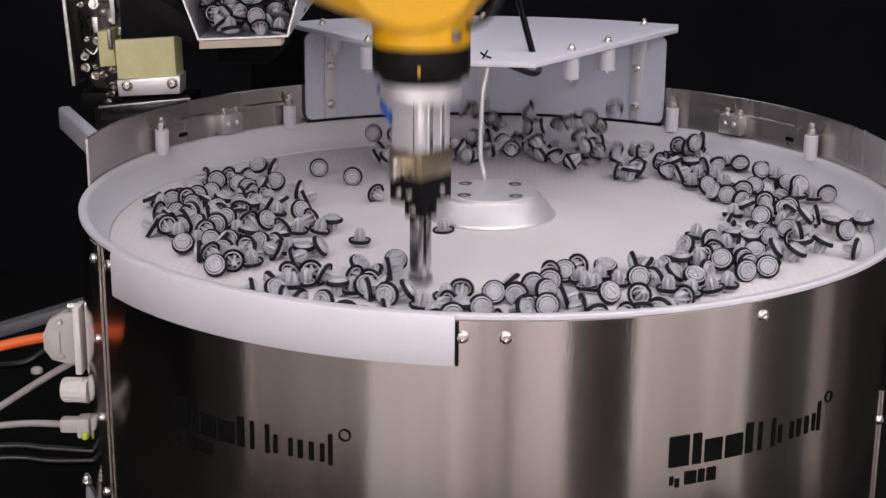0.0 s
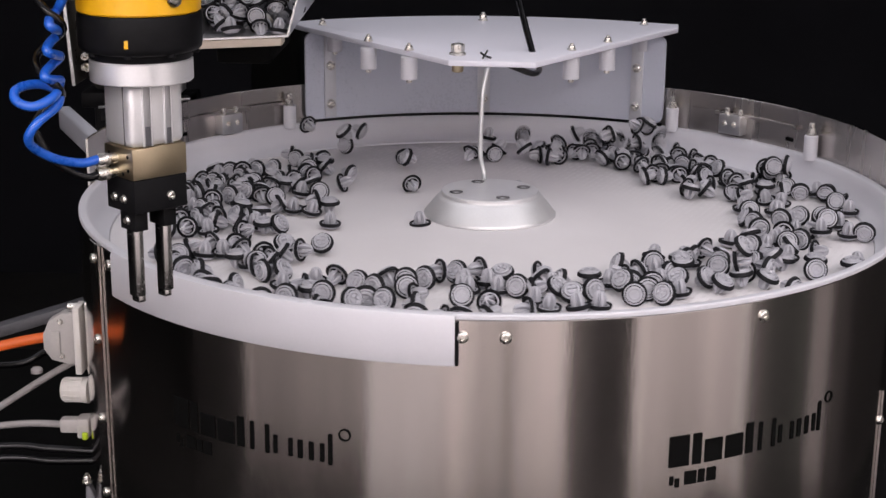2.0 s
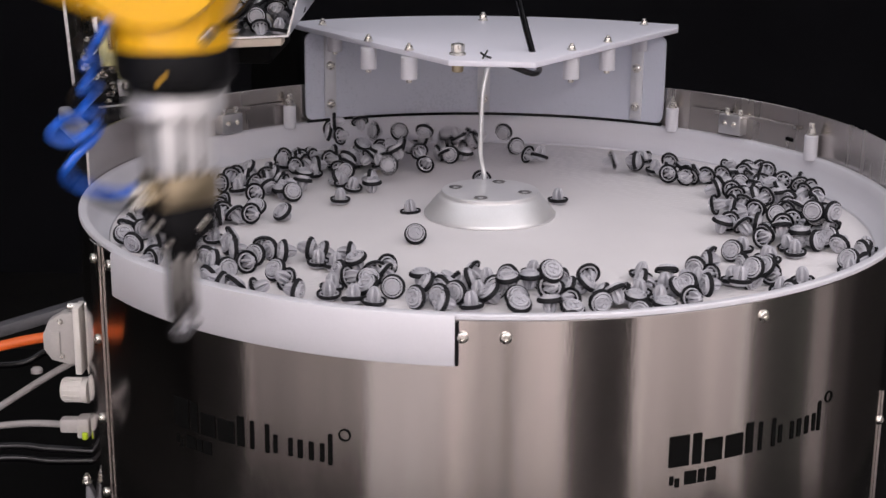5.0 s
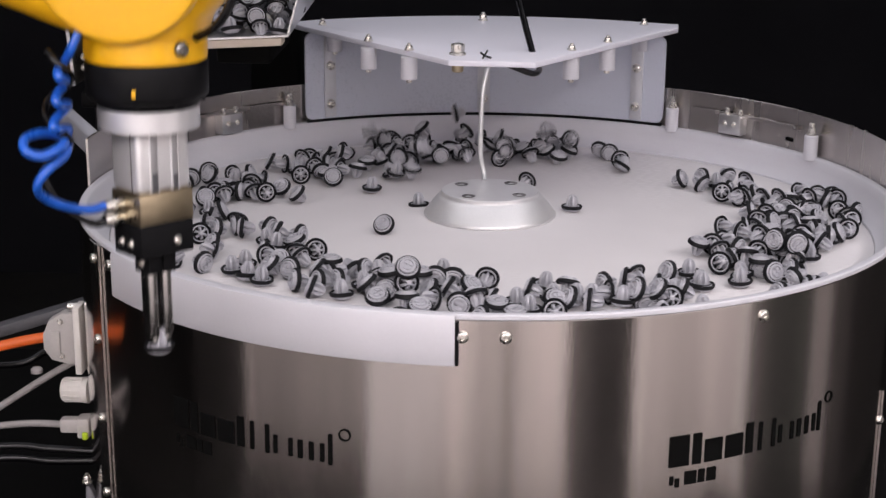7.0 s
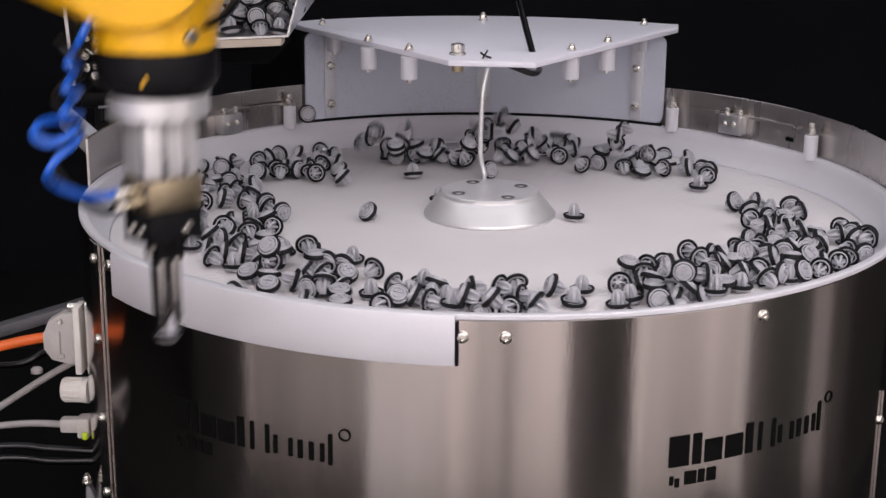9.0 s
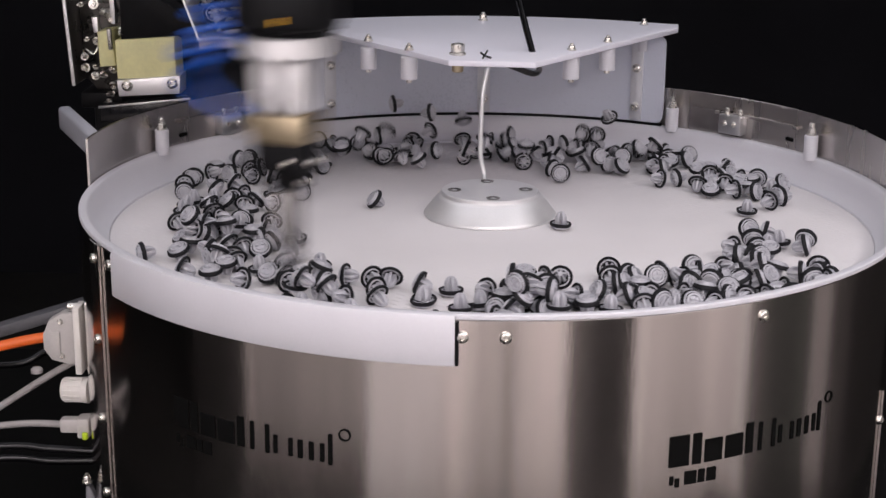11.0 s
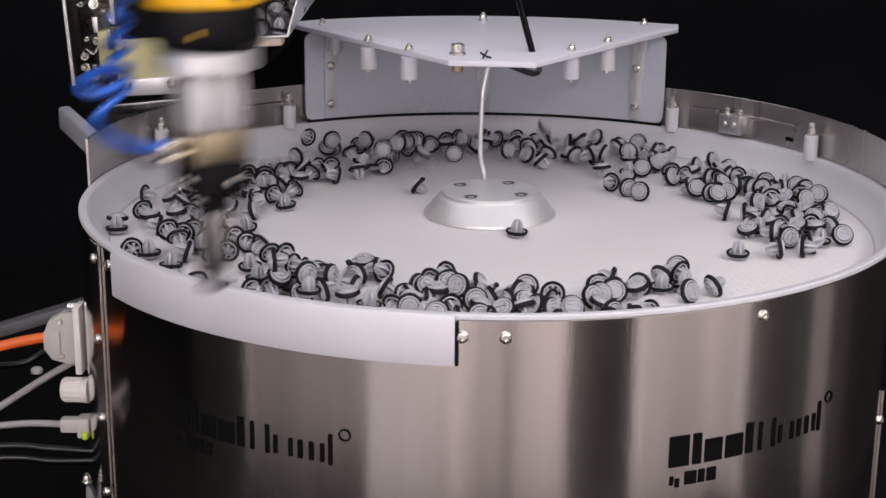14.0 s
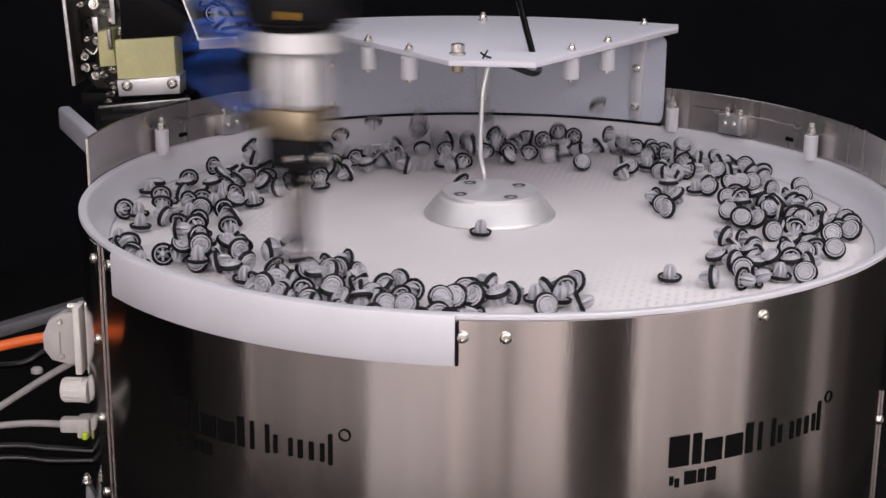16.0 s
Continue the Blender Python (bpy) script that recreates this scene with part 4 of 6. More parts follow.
riding([(218, -32.4, 6, 'u'), (236, -38.4, 8, 'f'), (250, -37.3, 8, 'd'), (237, -11.8, 8, 'f'), (265, -18.7, 8, 'd'), (244, 1.2, 8, 'd'), (266, 0.2, 8, 'd'), (272, -5.4, 8, 'd'), (280, -9.8, 8, 'f'), (289, -20.1, 8, 'd'), (297, -1.5, 6, 'u'), (283, 14.4, 7, 'u'), (295, 13.9, 9, 'd'), (279, 21.4, 6, 'u'), (297, 29.6, 6, 'u'), (234, 21.3, 8, 'f'), (212, 27.5, 8, 'f'), (243, 14.1, 6, 'u'), (292, 33.0, 8, 'f'), (297, 38.9, 8, 'f'), (297, 39.0, 8, 'd'), (297, 33.9, 8, 'd'), (297, 42.1, 6, 'u'), (241, 38.9, 6, 'u'), (269, 43.1, 10, 'f'), (278, 41.5, 8, 'd'), (216, -53.1, 8, 'd'), (243, -41.8, 8, 'f')])
riding([(225, -47.3, 8, 'f'), (201, -51.3, 8, 'd'), (180, -54.0, 8, 'd'), (195, -44.5, 8, 'd'), (222, -41.2, 11, 'f'), (227, -36.0, 8, 'f'), (243, -33.2, 6, 'u'), (199, -38.2, 8, 'd'), (216, -38.6, 9, 'd'), (227, -30.3, 8, 'f'), (178, -34.0, 8, 'f'), (205, -30.9, 11, 'u'), (218, -27.1, 15, 'd'), (251, -21.3, 30, 'd'), (236, -26.0, 8, 'd'), (252, -26.0, 8, 'd'), (250, -21.5, 20, 'd'), (252, -21.4, 10, 'd'), (201, -22.6, 11, 'd'), (225, -19.1, 8, 'f'), (244, -17.9, 8, 'd'), (196, -19.7, 9, 'd'), (170, -20.1, 6, 'u'), (193, -16.4, 9, 'd'), (219, -16.0, 8, 'f'), (250, -13.4, 8, 'd'), (212, -12.4, 8, 'd'), (250, -10.9, 13, 'd')])
riding([(193, -9.4, 8, 'd'), (241, -8.6, 8, 'd'), (252, -7.8, 8, 'd'), (233, -4.4, 6, 'u'), (219, -1.5, 8, 'f'), (198, 2.3, 6, 'u'), (226, 1.9, 6, 'u'), (211, 5.8, 8, 'd'), (229, 5.9, 6, 'u'), (249, 6.8, 8, 'f'), (215, 12.9, 8, 'f'), (234, 10.8, 8, 'd'), (212, 17.8, 8, 'f'), (206, 20.8, 8, 'f'), (266, 12.5, 19, 'f'), (262, 10.5, 13, 'u'), (263, 16.1, 16, 'f'), (262, 18.5, 9, 'd'), (249, 22.9, 8, 'f'), (212, 33.1, 6, 'u'), (235, 29.5, 6, 'u'), (221, 44.0, 8, 'f'), (249, 35.8, 6, 'u'), (258, 14.6, 8, 'd'), (255, -200.7, 8, 'f'), (209, -200.1, 8, 'd'), (209, -192.8, 8, 'd'), (192, -191.2, 8, 'd')])
riding([(243, -181.1, 8, 'f'), (265, -174.6, 8, 'd'), (215, -174.6, 8, 'd'), (251, -173.5, 9, 'f'), (195, -166.2, 8, 'd'), (147, -164.9, 8, 'd'), (234, -163.7, 9, 'f'), (231, -160.4, 8, 'd'), (222, -151.4, 8, 'f'), (228, -138.6, 6, 'u'), (185, -137.6, 8, 'd'), (203, -133.2, 8, 'd'), (233, -123.0, 6, 'u'), (190, -119.0, 8, 'd'), (233, -113.0, 6, 'u')])
tossed([(236, -313.0, 8, 'd', 247, -317.7, 12, 'd'), (240, -312.2, 8, 'f', 247, -317.4, 8, 'd'), (240, -325.3, 8, 'd', 221, -316.7, 8, 'f'), (283, -322.6, 8, 'd', 269, -315.9, 29, 'd'), (243, -310.0, 8, 'f', 252, -315.5, 7, 'u'), (265, -312.3, 8, 'd', 268, -315.5, 18, 'f'), (273, -319.6, 8, 'd', 258, -312.4, 8, 'd'), (288, -308.9, 8, 'f', 264, -312.0, 8, 'f'), (205, -305.5, 8, 'f', 203, -311.9, 8, 'd'), (217, -307.5, 8, 'f', 233, -311.8, 12, 'd'), (287, -312.5, 8, 'f', 263, -311.6, 22, 'd'), (288, -318.6, 8, 'f', 269, -310.2, 14, 'u'), (188, -302.4, 8, 'd', 192, -308.5, 8, 'd'), (188, -309.6, 8, 'd', 199, -305.6, 10, 'd'), (240, -303.1, 8, 'd', 256, -305.2, 9, 'd')])
tossed([(243, -305.4, 8, 'd', 257, -301.6, 6, 'u'), (235, -298.6, 8, 'd', 231, -301.1, 8, 'd'), (243, -298.9, 8, 'd', 242, -297.3, 8, 'f'), (253, -306.1, 8, 'd', 265, -297.2, 8, 'd'), (247, -297.9, 8, 'd', 217, -296.7, 8, 'f'), (233, -292.3, 8, 'd', 242, -296.7, 8, 'd'), (269, -287.5, 8, 'd', 252, -295.8, 8, 'd'), (200, -300.2, 8, 'f', 203, -295.3, 8, 'd'), (243, -286.8, 8, 'f', 220, -295.3, 8, 'f'), (269, -302.1, 8, 'd', 248, -293.9, 8, 'd'), (231, -297.9, 8, 'd', 225, -292.5, 8, 'd'), (271, -300.6, 8, 'd', 262, -291.9, 6, 'u'), (188, -291.5, 8, 'f', 202, -291.5, 8, 'f'), (287, -290.1, 8, 'd', 274, -290.6, 8, 'f'), (224, -278.6, 8, 'f', 241, -286.1, 8, 'f')])
tossed([(212, -290.0, 8, 'd', 214, -285.6, 10, 'f'), (282, -280.1, 8, 'd', 278, -285.2, 9, 'f'), (246, -291.6, 8, 'f', 255, -284.8, 8, 'd'), (213, -278.7, 8, 'f', 225, -284.0, 9, 'd'), (288, -292.6, 8, 'd', 288, -283.8, 10, 'd'), (242, -284.5, 8, 'd', 233, -282.7, 8, 'd'), (255, -279.6, 8, 'd', 263, -281.7, 8, 'd'), (243, -281.0, 8, 'f', 242, -280.5, 8, 'd'), (288, -274.7, 8, 'f', 289, -279.7, 8, 'f'), (209, -286.9, 8, 'f', 223, -279.1, 8, 'd'), (270, -286.0, 8, 'd', 247, -278.5, 8, 'f'), (238, -283.9, 8, 'f', 233, -277.8, 8, 'd'), (208, -274.4, 8, 'd', 211, -277.0, 8, 'f'), (250, -281.1, 8, 'd', 255, -276.9, 8, 'd'), (256, -283.2, 8, 'f', 255, -276.5, 8, 'd')])
tossed([(288, -277.8, 8, 'f', 285, -275.7, 8, 'd'), (273, -283.4, 8, 'd', 264, -275.2, 8, 'f'), (255, -268.9, 8, 'd', 245, -274.0, 8, 'd'), (288, -276.4, 8, 'd', 297, -268.1, 8, 'd'), (256, -264.8, 8, 'd', 274, -267.1, 8, 'f'), (252, -259.0, 8, 'd', 257, -267.1, 8, 'd'), (288, -270.8, 8, 'd', 297, -266.2, 8, 'd'), (231, -264.2, 8, 'd', 237, -265.8, 8, 'f'), (226, -272.3, 8, 'f', 235, -265.6, 8, 'f'), (288, -267.6, 8, 'd', 286, -265.4, 8, 'd'), (288, -269.3, 8, 'd', 286, -265.0, 8, 'f'), (234, -256.5, 8, 'd', 220, -264.4, 8, 'f'), (229, -256.9, 8, 'd', 216, -263.8, 8, 'd'), (245, -258.7, 8, 'd', 232, -263.0, 6, 'u'), (241, -256.8, 8, 'd', 234, -262.4, 8, 'f')])
tossed([(203, -268.4, 8, 'd', 223, -262.0, 8, 'd'), (210, -259.6, 8, 'f', 227, -252.3, 6, 'u'), (266, -254.1, 8, 'f', 253, -251.8, 8, 'd'), (210, -242.8, 8, 'f', 213, -249.1, 8, 'd'), (255, -245.4, 8, 'd', 233, -248.5, 6, 'u'), (279, -244.7, 8, 'f', 252, -246.1, 8, 'd'), (189, -238.6, 8, 'd', 207, -243.4, 8, 'f'), (211, -222.6, 8, 'f', 213, -223.6, 6, 'u'), (165, -222.5, 8, 'f', 237, -219.5, 8, 'f'), (246, -216.0, 8, 'd', 255, -216.2, 8, 'd'), (107, -206.5, 8, 'd', 239, -211.2, 8, 'f'), (205, -204.5, 8, 'f', 262, -208.5, 6, 'u'), (253, -204.2, 8, 'd', 239, -207.6, 8, 'd'), (236, -201.1, 8, 'd', 278, -206.9, 8, 'f'), (235, -200.6, 8, 'd', 215, -203.4, 6, 'u')])
tossed([(175, -199.7, 8, 'd', 258, -202.8, 8, 'd'), (216, -196.3, 8, 'f', 232, -202.2, 8, 'd'), (239, -190.7, 8, 'f', 224, -200.7, 8, 'd'), (263, -190.1, 6, 'u', 246, -197.4, 8, 'f'), (154, -189.8, 8, 'd', 220, -197.3, 8, 'd'), (247, -187.8, 8, 'd', 259, -196.4, 8, 'f'), (222, -185.5, 8, 'd', 276, -192.0, 8, 'f'), (264, -184.0, 8, 'f', 256, -190.6, 8, 'd'), (280, -183.6, 8, 'd', 225, -183.9, 8, 'f'), (271, -182.1, 6, 'u', 270, -182.4, 8, 'f'), (205, -182.0, 8, 'f', 255, -181.0, 8, 'd'), (183, -180.3, 8, 'd', 239, -179.5, 8, 'f'), (195, -180.1, 8, 'd', 286, -177.7, 8, 'd'), (221, -177.7, 8, 'f', 265, -175.2, 6, 'u'), (173, -176.7, 6, 'u', 287, -175.0, 8, 'f')])
tossed([(223, -176.2, 8, 'd', 285, -173.2, 8, 'f'), (154, -175.5, 8, 'f', 251, -172.8, 8, 'f'), (227, -173.4, 10, 'd', 268, -172.8, 8, 'd'), (210, -173.2, 8, 'd', 202, -172.8, 8, 'f'), (239, -172.9, 10, 'f', 216, -171.9, 8, 'd'), (242, -172.7, 8, 'f', 243, -171.2, 8, 'f'), (257, -169.8, 8, 'd', 286, -169.2, 6, 'u'), (212, -169.4, 8, 'f', 238, -169.2, 8, 'd'), (261, -166.7, 8, 'f', 228, -166.6, 8, 'f'), (254, -166.6, 8, 'd', 263, -165.4, 6, 'u'), (182, -165.4, 8, 'f', 271, -163.5, 6, 'u'), (220, -165.0, 8, 'd', 259, -162.4, 8, 'd'), (271, -164.6, 8, 'd', 211, -161.4, 8, 'd'), (246, -164.3, 9, 'f', 243, -160.3, 8, 'd'), (252, -161.4, 6, 'u', 146, -158.4, 8, 'f')])
tossed([(207, -160.4, 6, 'u', 273, -156.4, 8, 'f'), (132, -159.7, 8, 'd', 261, -156.4, 8, 'd'), (161, -157.6, 6, 'u', 206, -155.3, 8, 'f'), (202, -155.5, 8, 'd', 234, -155.2, 8, 'd'), (145, -155.4, 6, 'u', 256, -151.0, 8, 'f'), (242, -155.1, 6, 'u', 285, -150.5, 8, 'f'), (233, -153.0, 8, 'f', 168, -149.9, 8, 'd'), (256, -152.4, 8, 'f', 148, -149.3, 8, 'd'), (228, -150.2, 8, 'd', 211, -144.6, 8, 'f'), (204, -146.8, 8, 'f', 257, -143.6, 8, 'f'), (251, -146.8, 8, 'd', 234, -143.5, 8, 'f'), (234, -145.7, 8, 'f', 203, -142.1, 6, 'u'), (193, -144.9, 8, 'f', 254, -141.1, 8, 'd'), (234, -142.3, 6, 'u', 294, -137.5, 8, 'd'), (191, -141.3, 6, 'u', 268, -134.5, 8, 'd')])
tossed([(204, -140.7, 8, 'd', 259, -133.0, 8, 'f'), (132, -138.2, 6, 'u', 297, -132.6, 8, 'f'), (259, -138.2, 8, 'f', 297, -129.6, 8, 'd'), (174, -136.4, 8, 'd', 236, -129.5, 8, 'd'), (254, -125.4, 8, 'd', 222, -129.0, 8, 'f'), (65, -123.5, 6, 'u', 250, -128.6, 8, 'd'), (247, -123.2, 6, 'u', 297, -125.6, 8, 'f'), (222, -120.5, 8, 'd', 297, -122.0, 6, 'u'), (238, -115.4, 9, 'd', 234, -118.6, 6, 'u'), (215, -115.3, 8, 'd', 208, -118.1, 8, 'f'), (167, -113.6, 8, 'f', 297, -117.7, 8, 'f'), (205, -112.5, 8, 'f', 295, -115.3, 8, 'f'), (231, -111.3, 8, 'f', 297, -111.8, 8, 'f'), (236, -109.7, 8, 'd', 195, -105.9, 8, 'f'), (241, -106.2, 8, 'f', 287, -104.8, 8, 'd')])
tossed([(250, -100.1, 6, 'u', 261, -100.0, 8, 'd')])


riding([(69, 94.0, 9, 'u')])


def crowd(share_riding, share_tossed):
    """More clips close beside those that lie in heaps, where there is room."""
    near = random.Random(31)

    def flat(spot):
        return Vector((spot[0] * math.cos(radians(spot[1])), spot[0] * math.sin(radians(spot[1])), spot[2]))

    def beside(spot, push):
        v = flat(spot) + push
        return (min(0.297, math.hypot(v.x, v.y)), spot[1] + (math.degrees(math.atan2(v.y, v.x)) - spot[1] + 180) % 360 - 180, spot[2] + near.uniform(0, 0.002), stance(near.choice("fdd"), near.uniform(0, 16)))
    taken0, taken1 = [flat(b) for b, _ in CLIPS], [flat(a) for _, a in CLIPS]
    for before, after in list(CLIPS):
        if near.random() > (share_riding if before is after else share_tossed) or before[0] < 0.15:
            continue
        for _ in range(12):
            a = near.uniform(0, 2 * math.pi)
            push = Vector((math.cos(a), math.sin(a), 0)) * near.uniform(0.0125, 0.017)
            b0 = beside(before, push)
            b1 = b0 if before is after else beside(after, push)
            if min((flat(b0) - q).length for q in taken0) > 0.0105 and min((flat(b1) - q).length for q in taken1) > 0.0105 and b0[0] > 0.14 and b1[0] > 0.14:
                taken0.append(flat(b0))
                taken1.append(flat(b1))
                CLIPS.append((b0, b1))
                break


crowd(0.07, 0.48)


def along_the_wall():
    """Clips that lie close to the wall ring, hidden by it while they pass the front."""
    near = random.Random(44)
    taken = [Vector((b[0] * math.cos(radians(b[1])), b[0] * math.sin(radians(b[1])), b[2])) for b, _ in CLIPS]
    p = -128.0
    while p < -62:
        p += near.uniform(2.2, 4.6)
        r = near.uniform(0.262, 0.294)
        v = Vector((r * math.cos(radians(p)), r * math.sin(radians(p)), 0.008))
        if min((v - q).length for q in taken) > 0.0125:
            taken.append(v)
            spot = (r, p, 0.008, stance(near.choice("fdd"), 8))
            CLIPS.append((spot, spot))


along_the_wall()


def clip_pose(spot, t, jig=None):
    r, p, z, q = spot
    a = radians(p - turned(t))
    turn = Euler((0, 0, -radians(turned(t)))).to_quaternion() @ q
    m = Matrix.LocRotScale((r * math.cos(a), r * math.sin(a), z), turn, None)
    if jig:
        m = Matrix.Translation((jig[0], jig[1], jig[2])) @ m
    return m


def blend(s0, s1, w):
    return (s0[0] + (s1[0] - s0[0]) * w, s0[1] + (s1[1] - s0[1]) * w, s0[2] + (s1[2] - s0[2]) * w, s0[3].slerp(s1[3], w))


def clip_rows(before, after, end=16.0):
    """Rides on the disc; between 128 and 56 degrees, at the back, the pulses below the disc toss it."""
    rows, t, tumble = [], 0.0, Vector((0, 0, 0))
    wild = random.Random(int(before[1] * 37 + before[0] * 9000))
    step = wild.uniform(0.13, 0.2)
    hop = False
    while t < end + 1e-6:
        start = (before[1] - turned(t)) % 360
        done = (after[1] - turned(t)) % 360
        mid = ((before[1] + after[1]) / 2 - turned(t)) % 360
        inside = 54 < mid < 130 and before[0] > 0.12
        w = 0.0 if before is after else None
        if w is None:
            # share of the way across the back
            total = (before[1] + after[1]) / 2 - turned(t)
            while total > 200:
                total -= 360
            while total < -300:
                total += 360
            w = 1.0 if total <= -304 or 0 <= total <= 54 else 0.0
            if inside:
                w = (130 - mid) / 76
            elif mid <= 54:
                w = 1.0
            else:
                passed = (before[1] + after[1]) / 2 - turned(t) + 360 < 54
                w = 1.0 if passed else 0.0
        spot = blend(before, after, w) if 0 < w < 1 else (after if w else before)
        if inside:
            hop = not hop and wild.random() < 0.5
            up = wild.choice([0.007, 0.012, 0.022, 0.040]) * wild.uniform(0.5, 1.1) * (1 if hop else 0)
            side = (wild.uniform(-0.004, 0.004), wild.uniform(-0.004, 0.004), up)
            m = clip_pose(spot, t, side)
            tumble = Vector((wild.uniform(-0.6, 0.6), wild.uniform(-0.6, 0.6), wild.uniform(-0.6, 0.6))) if hop else tumble * 0.5
            m = m @ Euler(tumble).to_matrix().to_4x4()
            rows.append((t, m))
            t += step
        else:
            rows.append((t, clip_pose(spot, t)))
            t += 0.5 if not (125 < mid < 140) else 0.25
        if t > end - 0.04 and rows[-1][0] < end - 0.04:
            t = end
    return rows


def fill_hopper(proto):
    """One heap of many clips, sloping down to the front."""
    heap = random.Random(5)
    verts, faces, dark = [], [], []
    for layer in range(5):
        for _ in range(24):
            y = heap.uniform(0.056 + 0.010 * layer, 0.15)
            z = 0.1450 + layer * 0.0078 + (y - 0.05) * 0.06 + heap.uniform(-0.0015, 0.0015)
            lean = (z - 0.137) * 0.3
            x = heap.uniform(-0.2365 - lean, -0.1755 + lean - 0.006 * layer)
            m = pose(x, y, z, heap.choice([-110, 80, 20, 150, -80, -60]) + heap.uniform(-20, 20), heap.uniform(-25, 25), heap.uniform(0, 360))
            for o in proto.children:
                k = len(verts)
                verts += [tuple(m @ v.co) for v in o.data.vertices]
                faces += [[k + i for i in p.vertices] for p in o.data.polygons]
                dark += [1 if o.name.startswith("seal") else 0] * len(o.data.polygons)
    me = bpy.data.meshes.new("clip_heap")
    me.from_pydata(verts, [], faces)
    me.materials.append(CLIP_WHITE)
    me.materials.append(CLIP_SEAL)
    me.polygons.foreach_set("material_index", dark)
    me.update()
    tagged(new("clip_heap", me), "heap of pale grey clips with dark seals in the hopper tray", "clips", kind="stuff")


